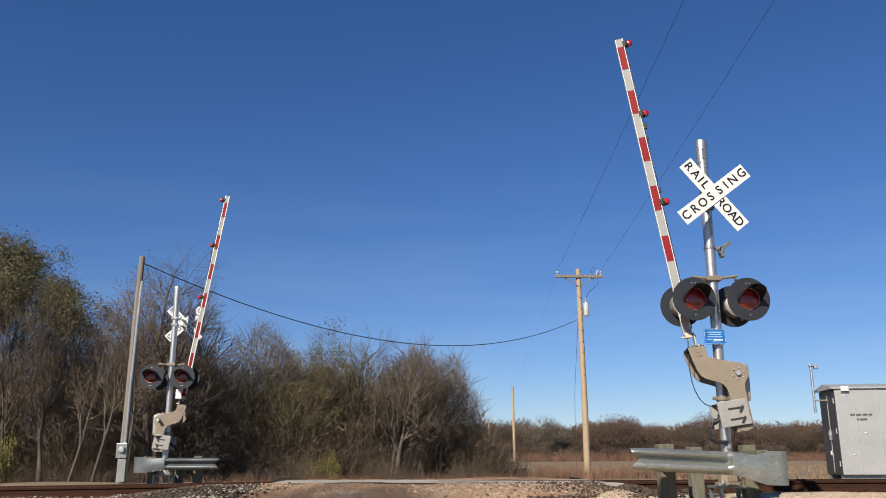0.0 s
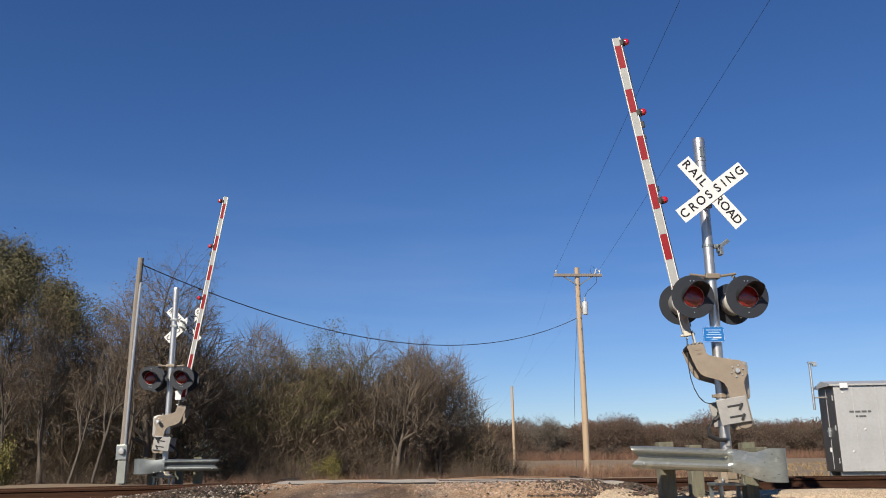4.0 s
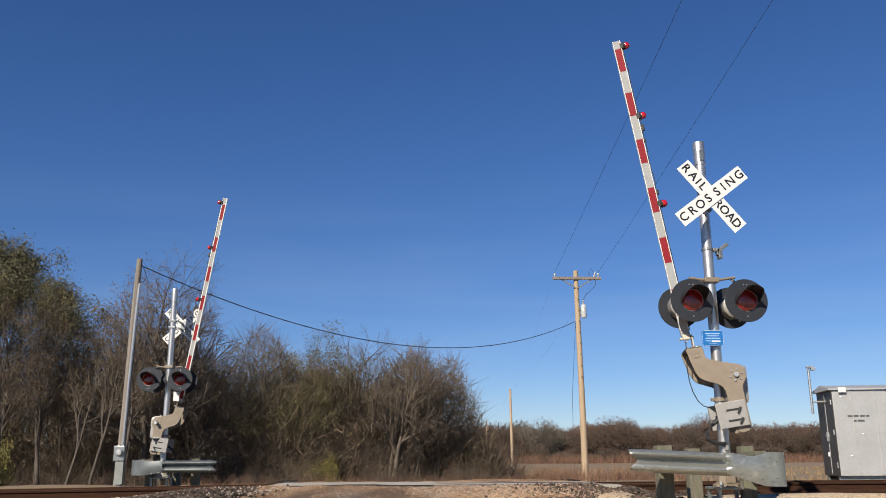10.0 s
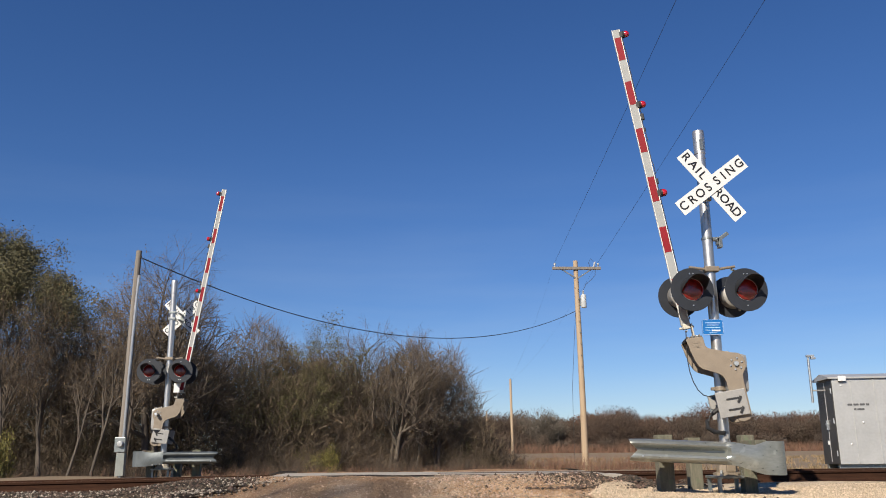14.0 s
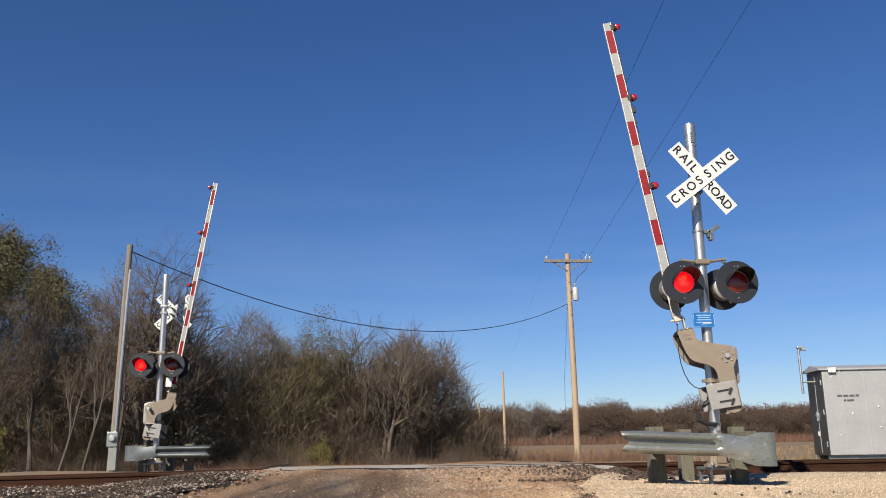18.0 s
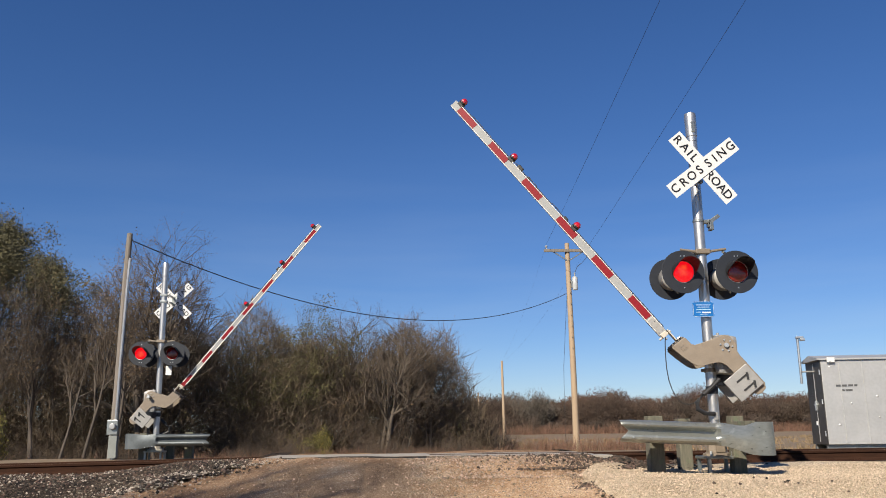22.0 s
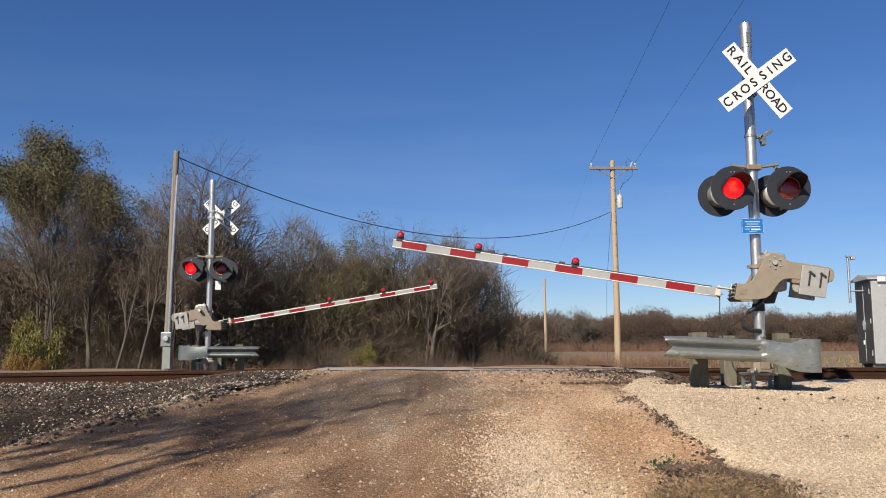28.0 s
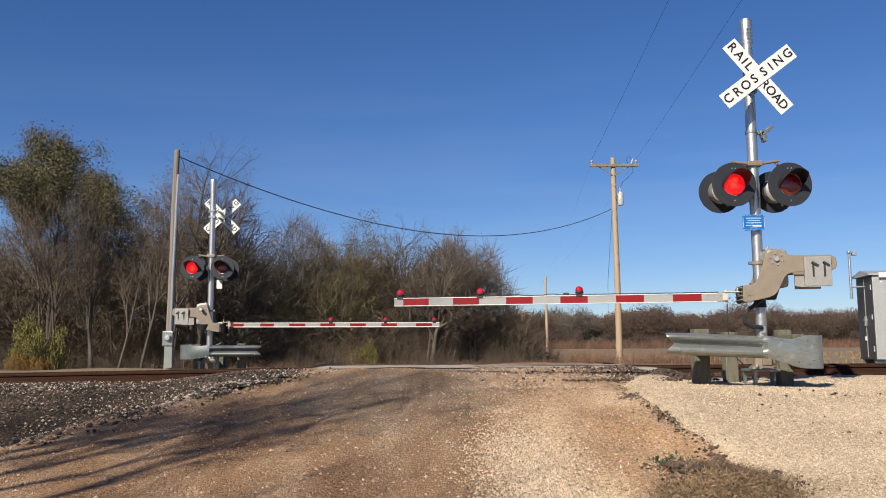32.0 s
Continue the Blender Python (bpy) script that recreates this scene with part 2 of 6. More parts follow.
leaf_yellow = mat("yellow-green leaves", (0.2, 0.165, 0.034), (0.078, 0.078, 0.02), 2.2, 0.75, rand=0.6, island=True)
leaf_orange = mat("orange autumn leaves", (0.27, 0.15, 0.026), (0.15, 0.08, 0.02), 2.0, 0.75, rand=0.5, island=True)
leaf_rust = mat("rust oak leaves", (0.125, 0.058, 0.03), (0.06, 0.036, 0.023), 0.12, 0.85, rand=0.25, island=True)
scrub_mat = mat("bare winter scrub", (0.115, 0.08, 0.054), (0.064, 0.045, 0.032), 0.2, 0.95, rand=0.22, island=True)
scrub_deep = mat("old brown undergrowth stems", (0.138, 0.102, 0.066), (0.075, 0.057, 0.04), 0.2, 0.95, rand=0.3, island=True)
grass_dry = mat("dry grass", (0.26, 0.185, 0.101), (0.143, 0.0966, 0.0504), 0.5, 0.9, rand=0.35, island=True)
weed_red = mat("dry russet weeds", (0.185, 0.0966, 0.0588), (0.109, 0.063, 0.042), 0.8, 0.9, rand=0.3, island=True)
weed_green = mat("green weed leaves", (0.0504, 0.084, 0.0235), (0.0294, 0.0504, 0.0168), 4, 0.7, rand=0.25, island=True)
soil = mat("dry field soil and stubble", (0.193, 0.139, 0.0823), (0.126, 0.0907, 0.0554), 0.3, 0.95, 0, 1.2, 12)


def gravel(name, tones, grain, depth=0.012, patch=None, large=0.35, streak=None):
    """Packed stones of two sizes: each cell takes its own tone; larger patches drift between tones. patch: (colour, centre, reach) of a differently toned area."""
    m = bpy.data.materials.new(name)
    m.use_nodes = True
    nt = m.node_tree
    N, L = nt.nodes.new, nt.links.new
    p = nt.nodes["Principled BSDF"]
    p.inputs["Roughness"].default_value, p.inputs["Specular IOR Level"].default_value = 0.95, 0.2
    tc = N("ShaderNodeTexCoord")
    vec = tc.outputs["Object"]
    cells = []
    for g in (grain, grain * 2.6):
        v = N("ShaderNodeTexVoronoi")
        v.inputs["Scale"].default_value = g
        L(vec, v.inputs["Vector"])
        cells.append(v)
    big = N("ShaderNodeTexNoise")
    big.inputs["Scale"].default_value, big.inputs["Detail"].default_value = 0.9, 7
    src = vec
    if streak:
        mp = N("ShaderNodeMapping")
        mp.inputs["Scale"].default_value = streak
        L(vec, mp.inputs[0])
        src = mp.outputs[0]
    L(src, big.inputs["Vector"])
    sep = N("ShaderNodeSeparateColor")
    L(cells[0].outputs["Color"], sep.inputs[0])
    sep2 = N("ShaderNodeSeparateColor")
    L(cells[1].outputs["Color"], sep2.inputs[0])
    half = N("ShaderNodeMix")
    half.inputs[0].default_value = 0.5
    L(sep.outputs[0], half.inputs[2]), L(sep2.outputs[1], half.inputs[3])
    drift = N("ShaderNodeMix")
    drift.inputs[0].default_value = large
    wide = N("ShaderNodeMapRange")
    wide.inputs[1].default_value, wide.inputs[2].default_value = 0.32, 0.68
    L(big.outputs[0], wide.inputs[0]), L(half.outputs[0], drift.inputs[2]), L(wide.outputs[0], drift.inputs[3])
    ramp = N("ShaderNodeValToRGB")
    el = ramp.color_ramp.elements
    el[0].color, el[1].color = (*tones[0], 1), (*tones[-1], 1)
    el[0].position, el[1].position = 0.12, 0.88
    for i, t in enumerate(tones[1:-1]):
        e = el.new(0.12 + 0.76 * (i + 1) / (len(tones) - 1))
        e.color = (*t, 1)
    L(drift.outputs[0], ramp.inputs[0])
    col = ramp.outputs[0]
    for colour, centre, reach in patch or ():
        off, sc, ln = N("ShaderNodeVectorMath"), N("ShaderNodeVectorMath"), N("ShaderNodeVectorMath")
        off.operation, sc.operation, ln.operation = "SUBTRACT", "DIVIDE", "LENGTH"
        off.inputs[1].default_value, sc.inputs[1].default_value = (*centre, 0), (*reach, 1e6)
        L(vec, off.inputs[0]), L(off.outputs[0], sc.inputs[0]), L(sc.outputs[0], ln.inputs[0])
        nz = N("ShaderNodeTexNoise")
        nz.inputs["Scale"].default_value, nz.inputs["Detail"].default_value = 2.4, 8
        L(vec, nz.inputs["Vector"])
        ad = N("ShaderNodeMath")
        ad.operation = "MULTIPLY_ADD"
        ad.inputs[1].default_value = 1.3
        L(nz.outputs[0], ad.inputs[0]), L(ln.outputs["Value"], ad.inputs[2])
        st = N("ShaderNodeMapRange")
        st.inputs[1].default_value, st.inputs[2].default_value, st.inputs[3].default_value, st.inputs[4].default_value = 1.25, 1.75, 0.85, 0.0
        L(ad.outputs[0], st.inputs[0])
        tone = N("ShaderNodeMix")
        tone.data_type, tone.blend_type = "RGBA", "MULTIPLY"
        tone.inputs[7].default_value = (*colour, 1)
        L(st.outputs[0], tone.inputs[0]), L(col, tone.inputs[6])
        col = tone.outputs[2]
    L(col, p.inputs["Base Color"])
    hm = N("ShaderNodeMix")
    hm.inputs[0].default_value = 0.4
    L(cells[0].outputs["Distance"], hm.inputs[2]), L(cells[1].outputs["Distance"], hm.inputs[3])
    bp = N("ShaderNodeBump")
    bp.invert = True
    bp.inputs["Strength"].default_value, bp.inputs["Distance"].default_value = 1.0, depth
    L(hm.outputs[0], bp.inputs["Height"]), L(bp.outputs[0], p.inputs["Normal"])
    return m


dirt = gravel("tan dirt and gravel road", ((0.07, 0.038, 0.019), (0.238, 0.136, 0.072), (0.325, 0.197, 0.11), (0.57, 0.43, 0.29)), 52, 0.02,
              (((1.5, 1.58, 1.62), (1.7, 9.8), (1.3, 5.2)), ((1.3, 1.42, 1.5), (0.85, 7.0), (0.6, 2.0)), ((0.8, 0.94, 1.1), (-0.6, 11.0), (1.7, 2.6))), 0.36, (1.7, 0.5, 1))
pad_mat = gravel("pale crushed limestone", ((0.17, 0.115, 0.07), (0.43, 0.335, 0.225), (0.53, 0.42, 0.29), (0.74, 0.63, 0.48)), 46, 0.02, None, 0.3)
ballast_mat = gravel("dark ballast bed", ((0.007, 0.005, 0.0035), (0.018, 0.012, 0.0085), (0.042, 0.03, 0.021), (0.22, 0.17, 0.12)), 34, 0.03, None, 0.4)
stone_dark = mat("ballast stone", (0.09, 0.062, 0.042), (0.03, 0.021, 0.015), 14, 0.9, 0, 0.3, rand=0.9, island=True)
stone_pale = mat("limestone chip", (0.47, 0.37, 0.265), (0.34, 0.265, 0.185), 14, 0.92, 0, 0.3, rand=0.38, island=True)


# ---- mesh helpers ----
def link_mesh(name, bm, material, parent=None, label="", smooth=False):
    me = bpy.data.meshes.new(name)
    if smooth:
        bm.normal_update()
        for e in bm.edges:
            if len(e.link_faces) == 2 and e.calc_face_angle(0) > 0.6:
                e.smooth = False
    bm.to_mesh(me)
    bm.free()
    for m in material if isinstance(material, (list, tuple)) else [material]:
        me.materials.append(m)
    if smooth:
        me.polygons.foreach_set("use_smooth", [True] * len(me.polygons))
    ob = new(name, me)
    if parent:
        ob.parent = parent
    if label:
        ob["label"] = label
    return ob


def part(name, bm, material, parent, label="", smooth=False):
    return link_mesh(name, bm, material, parent, label, smooth)


def piece(name, me, parent, m, label=""):
    """One more object on a mesh that is there already."""
    ob = new(name, me)
    ob.parent, ob.matrix_basis = parent, m
    if label:
        ob["label"] = label
    return ob


def fast(name, V, F, material, smooth=False):
    """A mesh from arrays: V (n, 3), F (m, 3 or 4)."""
    V, F = np.asarray(V, np.float32), np.asarray(F, np.int32)
    me = bpy.data.meshes.new(name)
    me.vertices.add(len(V))
    me.vertices.foreach_set("co", V.ravel())
    k = F.shape[1]
    me.loops.add(F.size)
    me.loops.foreach_set("vertex_index", F.ravel())
    me.polygons.add(len(F))
    me.polygons.foreach_set("loop_start", np.arange(0, F.size, k, dtype=np.int32))
    me.polygons.foreach_set("use_smooth", np.full(len(F), smooth))
    me.update(calc_edges=True)
    me.materials.append(material)
    return me


def box(bm, x0, x1, y0, y1, z0, z1, bevel=0.0, m=None):
    r = bmesh.ops.create_cube(bm, size=1)
    v = r["verts"]
    bmesh.ops.scale(bm, vec=(x1 - x0, y1 - y0, z1 - z0), verts=v)
    bmesh.ops.translate(bm, vec=((x0 + x1) / 2, (y0 + y1) / 2, (z0 + z1) / 2), verts=v)
    if m:
        bmesh.ops.transform(bm, matrix=m, verts=v)
    if bevel:
        e = list({e for q in v for e in q.link_edges})
        bmesh.ops.bevel(bm, geom=e, offset=bevel, segments=2, affect="EDGES", profile=0.6)


def tube(bm, a, b, r0, r1=None, n=12, caps=True):
    a, b = Vector(a), Vector(b)
    m = Matrix.Translation((a + b) / 2) @ (b - a).to_track_quat("Z", "Y").to_matrix().to_4x4()
    return bmesh.ops.create_cone(bm, cap_ends=caps, segments=n, radius1=r0, radius2=r0 if r1 is None else r1, depth=(b - a).length, matrix=m)["verts"]


def lathe(bm, profile, n=24, m=Matrix()):
    """Turns a profile of (radius, height) about z."""
    rings = []
    for r, h in profile:
        rings.append([bm.verts.new(m @ Vector((r * math.cos(2 * math.pi * i / n), r * math.sin(2 * math.pi * i / n), h))) for i in range(n)])
    for p, q in zip(rings, rings[1:]):
        for i in range(n):
            bm.faces.new((p[i], p[(i + 1) % n], q[(i + 1) % n], q[i]))
    return rings


def prism(bm, outline, y0, y1, bevel=0.0):
    """An outline in (x, z), given thickness from y0 to y1."""
    a = [bm.verts.new((x, y0, z)) for x, z in outline]
    b = [bm.verts.new((x, y1, z)) for x, z in outline]
    n = len(a)
    fs = [bm.faces.new(a), bm.faces.new(b[::-1])] + [bm.faces.new((a[i], b[i], b[(i + 1) % n], a[(i + 1) % n])) for i in range(n)]
    bmesh.ops.recalc_face_normals(bm, faces=fs)
    if bevel:
        e = list({e for f in fs[:2] for e in f.edges})
        bmesh.ops.bevel(bm, geom=e, offset=bevel, segments=2, affect="EDGES", profile=0.6)


def cable(bm, pts, r, n=6):
    """A thin tube along points."""
    P = [Vector(p) for p in pts]
    rings = []
    for i, p in enumerate(P):
        d = (P[min(i + 1, len(P) - 1)] - P[max(i - 1, 0)]).normalized()
        u = d.orthogonal().normalized() if abs(d.z) > 0.9 else d.cross(Vector((0, 0, 1))).normalized()
        w = d.cross(u)
        rings.append([bm.verts.new(p + r * (u * math.cos(2 * math.pi * k / n) + w * math.sin(2 * math.pi * k / n))) for k in range(n)])
    for a, b in zip(rings, rings[1:]):
        for k in range(n):
            bm.faces.new((a[k], a[(k + 1) % n], b[(k + 1) % n], b[k]))
    for r_ in (rings[0][::-1], rings[-1]):
        bm.faces.new(r_)


def thing(name, m, label, category, group=""):
    ob = new(name)
    ob.empty_display_size = 0.2
    ob.matrix_basis = m
    return tagged(ob, label, category, group)


def text_mesh(name, body, size):
    """The outline of a line of letters as a thin mesh, centred, in (x, y)."""
    cu = bpy.data.curves.new(name, "FONT")
    cu.body, cu.size, cu.align_x, cu.align_y, cu.extrude, cu.resolution_u = body, size, "CENTER", "CENTER", 0.002, 3
    cu.offset = 0.01 * size
    tmp = new(name, cu)
    me = bpy.data.meshes.new_from_object(tmp)
    bpy.data.objects.remove(tmp)
    bpy.data.curves.remove(cu)
    me.name = name
    return me


def smooth(u):
    u = np.clip(u, 0, 1)
    return u * u * (3 - 2 * u)


# ---- ground ----
RAIL_Y = (15.13, 16.57)
CROSS_X = (-2.25, 3.75)


def road_edges(y):
    """The dirt road's two edges: it widens on the near side."""
    y = np.asarray(y, float)
    left = np.where(y < 16, -2.35 - 1.95 * smooth((14.2 - y) / 7.5), -2.35 - 0.6 * smooth((y - 17) / 4))
    right = np.where(y < 16, 3.5 - 1.75 * smooth((13.2 - y) / 5.0) + 1.2 * smooth((8.8 - y) / 2.6), 3.5)
    return left, right


def relief(x, y):
    """The lie of the land, with the track bed across it."""
    x, y = np.asarray(x, float), np.asarray(y, float)
    road = -1.04 + 1.02 * smooth((y - 2.4) / 12.0)
    bank = -0.24 - 0.86 * smooth((13.6 - y) / 5.6)
    pad = -0.235 - 0.77 * smooth((10.2 - y) / 6.2) + 0.05 * smooth((y - 10.2) / 2.2) - 0.12 * smooth((y - 12.5) / 1.1)
    le, ri = road_edges(y)
    berm = 0.9 + 2.3 * smooth((y - 10.5) / 3.5)
    wl, wr = smooth((x - le + berm) / (berm + 0.2)), smooth((ri + 0.25 - x) / 0.6)
    near = np.where(x < 0.5, bank + (road - bank) * wl, pad + (road - pad) * wr)
    near = near - 0.5 * smooth((x - 9) / 10) * smooth((12 - y) / 5)
    far_road = -0.02 - 0.55 * smooth((y - 17.6) / 14)
    shoulder = -0.24 + 0.1 * smooth((y - 18.2) / 1.2) - 0.42 * smooth((y - 22.6) / 5)
    wf = smooth((x + 3.4) / 1.0) * smooth((4.6 - x) / 1.0) * smooth((40 - y) / 10)
    far = shoulder + (far_road - shoulder) * wf
    far = far + 1.15 * smooth((y - 55) / 140)
    return np.where(y < 15.85, near, far)


def axis(parts):
    return np.unique(np.concatenate([np.arange(a, b, s) for a, b, s in parts]))


def sheet(name, xs, ys, zfun, material, extra=0.0, keep=None):
    X, Y = np.meshgrid(xs, ys)
    Z = zfun(X, Y) + extra
    V = np.stack([X.ravel(), Y.ravel(), Z.ravel()], 1)
    n = len(xs)
    i = (np.arange(len(ys) - 1)[:, None] * n + np.arange(n - 1)).ravel()
    F = np.stack([i, i + 1, i + n + 1, i + n], 1)
    if keep is not None:
        F = F[keep(V[F].mean(1))]
    return fast(name, V, F, material, True)


rng = np.random.default_rng(7)
WOB = rng.uniform(0, 6.28, (14, 2))
FRQ = np.random.default_rng(8).normal(0, 1, (14, 2)) * np.geomspace(0.5, 9, 14)[:, None]


def bumps(x, y, amp=0.02):
    """Smooth small-scale unevenness."""
    s = 0
    for (a, b), (p, q), k in zip(FRQ, WOB, np.geomspace(1, 0.12, 14)):
        s = s + k * np.sin(a * x + b * y + p)
    return amp * s / 2.2


def road_keep(c):
    le, ri = road_edges(c[:, 1])
    w = bumps(c[:, 0] * 2.0 + 5, c[:, 1] * 2.0, 0.16)
    return (c[:, 0] > le + w) & (c[:, 0] < ri + 0.45 + w) & ((c[:, 1] < 14.27) | (c[:, 1] > 17.43))


FURROWS = [(random.Random(91 + i).uniform(-3.2, 0.7), random.Random(191 + i).uniform(0.05, 0.11), random.Random(291 + i).uniform(0.008, 0.024), random.Random(391 + i).uniform(0, 6.28)) for i in range(34)]


def ruts(x, y):
    x, y = np.asarray(x, float), np.asarray(y, float)
    z = relief(x, y) + bumps(x, y, 0.022) + bumps(x * 3, y * 0.7, 0.008)
    # tyre furrows that fade in and out along the road and swing to the bank
    for c, w, d, ph in FURROWS:
        line = c + 0.1 * np.sin(y * 0.5 + ph) - 0.05 * (1.2 - c) * np.maximum(10.5 - y, 0) ** 1.25
        z = z - d * np.clip(0.35 + np.sin(y * 0.9 + 2 * ph), 0, 1) * np.exp(-((x - line) / w) ** 2)
    for c in (-1.9, -0.25, 1.15):
        z = z - 0.016 * np.exp(-((x - c - 0.12 * np.sin(y * 0.6)) / 0.24) ** 2)
    return z


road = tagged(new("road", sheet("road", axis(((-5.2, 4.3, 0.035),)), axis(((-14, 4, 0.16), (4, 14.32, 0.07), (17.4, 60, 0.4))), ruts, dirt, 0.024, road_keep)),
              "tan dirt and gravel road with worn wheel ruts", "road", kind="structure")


def pad_edge(y):
    """Where the limestone pad ends against the road."""
    return np.interp(y, (4.0, 5.5, 6.2, 7.35, 8.1, 9.4, 10.9, 12.0, 13.0), (3.2, 2.7, 2.55, 2.48, 2.37, 2.32, 2.42, 2.85, 3.4))


def pad_keep(c):
    x, y = c[:, 0], c[:, 1]
    w = bumps(x * 1.7, y * 1.7 + 3, 0.18)
    edge = pad_edge(y)
    return (x > edge + w) & (y < 13.1 + w)


pad = tagged(new("gravel_pad", sheet("gravel_pad", axis(((1.2, 13, 0.1),)), axis(((3, 13.5, 0.1),)),
                                     lambda x, y: relief(x, y) + bumps(x, y, 0.02) + 0.12 * smooth((x - pad_edge(y) + 0.2) / 0.3) - 0.04, pad_mat, 0.0, pad_keep)),
             "pale crushed limestone pad around the gate base", "gravel pad", kind="structure")


def bed_keep(c):
    x, y = c[:, 0], c[:, 1]
    le, ri = road_edges(y)
    w = bumps(x * 2.2 + 1, y * 2.2, 0.2)
    strip = (y > 13.0 + w) & (y < 18.6 + w)
    return (strip | ((x < le + 0.25 + w) & (y > 5.2) & (y < 18))) & ((x < CROSS_X[0] + 0.25 + w) | (x > CROSS_X[1] - 0.5 + w) | (np.abs(y - 15.85) < 1.6))


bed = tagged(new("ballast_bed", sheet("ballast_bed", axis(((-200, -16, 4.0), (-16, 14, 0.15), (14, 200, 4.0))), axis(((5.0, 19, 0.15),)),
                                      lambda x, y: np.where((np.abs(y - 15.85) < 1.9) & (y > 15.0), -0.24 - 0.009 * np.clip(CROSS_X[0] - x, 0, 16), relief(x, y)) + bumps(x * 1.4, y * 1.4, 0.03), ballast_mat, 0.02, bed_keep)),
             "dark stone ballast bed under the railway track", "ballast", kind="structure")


def bare(x, y):
    """The soil, sunk a little where road, pad or ballast covers it."""
    c = np.stack([x.ravel(), y.ravel(), x.ravel()], 1)
    over = (road_keep(c) | pad_keep(c) | bed_keep(c)).reshape(x.shape) & (np.abs(x) < 14)
    return relief(x, y) + bumps(x, y, 0.02) - 0.09 * over - 0.12 * (np.abs(y - 15.85) < 2.4)


ground = tagged(new("ground", sheet("ground", axis(((-900, -60, 60), (-60, -14, 2.0), (-14, 14, 0.2), (14, 60, 2.0), (60, 901, 60))),
                                    axis(((-60, 0, 4), (0, 3, 0.5), (3, 26, 0.2), (26, 60, 1.0), (60, 240, 8), (240, 1500, 90))),
                                    bare, soil)),
                "dry tan field soil and stubble around the crossing", "ground", kind="structure")


def scatter(name, pts, size, material, label, category, zfun, rs, flat=0.75, fine=False):
    """Loose stones, each a small uneven lump, joined into one mesh."""
    n = len(pts)
    base = np.array([(1, 0, 0), (-1, 0, 0), (0, 1, 0), (0, -1, 0), (0, 0, 1), (0, 0, -0.6), (0.6, 0.6, 0.5), (-0.6, 0.55, 0.45), (0.55, -0.6, 0.5), (-0.6, -0.6, 0.4)])
    tri = np.array([(0, 6, 4), (6, 2, 4), (2, 7, 4), (7, 1, 4), (1, 9, 4), (9, 3, 4), (3, 8, 4), (8, 0, 4), (0, 2, 6), (2, 1, 7), (1, 3, 9), (3, 0, 8), (2, 0, 5), (1, 2, 5), (3, 1, 5), (0, 3, 5)])
    if fine:
        base, tri = base[:6] * 1.1, np.array([(0, 2, 4), (2, 1, 4), (1, 3, 4), (3, 0, 4), (2, 0, 5), (1, 2, 5), (3, 1, 5), (0, 3, 5)])
    s = size[0] * (size[1] / size[0]) ** rs.random(n) ** 1.6
    V = base[None] * (1 + rs.normal(0, 0.22, (n, len(base), 3)))
    V = V * s[:, None, None] * np.stack([np.ones(n), rs.uniform(0.6, 1, n), np.full(n, flat)], 1)[:, None, :]
    a = rs.uniform(0, 6.28, n)
    c, d = np.cos(a)[:, None], np.sin(a)[:, None]
    W = np.stack([V[..., 0] * c - V[..., 1] * d + pts[:, :1], V[..., 0] * d + V[..., 1] * c + pts[:, 1:2], V[..., 2] + (zfun(pts[:, 0], pts[:, 1]) + s * 0.22)[:, None]], 2)
    F = (tri[None] + (np.arange(n) * len(base))[:, None, None]).reshape(-1, 3)
    return tagged(new(name, fast(name, W.reshape(-1, 3), F, material)), label, category, kind="stuff")


# ---- railway track ----
def grade(x):
    """The rails sink a little past the crossing."""
    return -0.0115 * min(max(0.0, CROSS_X[0] - x), 16.0)


track = tagged(new("railway_track"), "single railway track with rusty rails on dark sleepers", "railway track", kind="structure")
prof = [(-0.076, 0), (0.076, 0), (0.076, 0.012), (0.018, 0.035), (0.009, 0.06), (0.009, 0.135), (0.034, 0.15), (0.038, 0.18), (0.028, 0.188), (-0.028, 0.188), (-0.038, 0.18), (-0.034, 0.15), (-0.009, 0.135), (-0.009, 0.06), (-0.018, 0.035), (-0.076, 0.012)]
for ry in RAIL_Y:
    bm = bmesh.new()
    n = len(prof)
    rings = [[bm.verts.new((x, ry + p, q - 0.188 + grade(x))) for p, q in prof] for x in (-300, -30, -18.25, -8, CROSS_X[0], CROSS_X[1], 10, 30, 300)]
    for a, b in zip(rings, rings[1:]):
        for i in range(n):
            f = bm.faces.new((a[i], b[i], b[(i + 1) % n], a[(i + 1) % n]))
            f.material_index = 1 if i in (8,) else 0
    bmesh.ops.recalc_face_normals(bm, faces=bm.faces)
    part("rail", bm, [rust, rail_top], track)
bm = bmesh.new()
box(bm, -0.115, 0.115, -1.3, 1.3, -0.17, 0, 0.012)
tie = part("tie", bm, tie_wood, track)
tie.matrix_basis = pose(-2.75, 15.85, -0.19)
bm = bmesh.new()
box(bm, -0.09, 0.09, -0.18, 0.18, 0, 0.018, 0.004)
for u in (-0.12, 0.12):
    tube(bm, (-0.05, u, 0.01), (-0.05, u, 0.05), 0.012, n=6)
    tube(bm, (0.05, u, 0.01), (0.05, u, 0.05), 0.012, n=6)
tie_plate = part("tie_plate", bm, rust, track)
tie_plate.matrix_basis = pose(-2.75, RAIL_Y[0], -0.192)
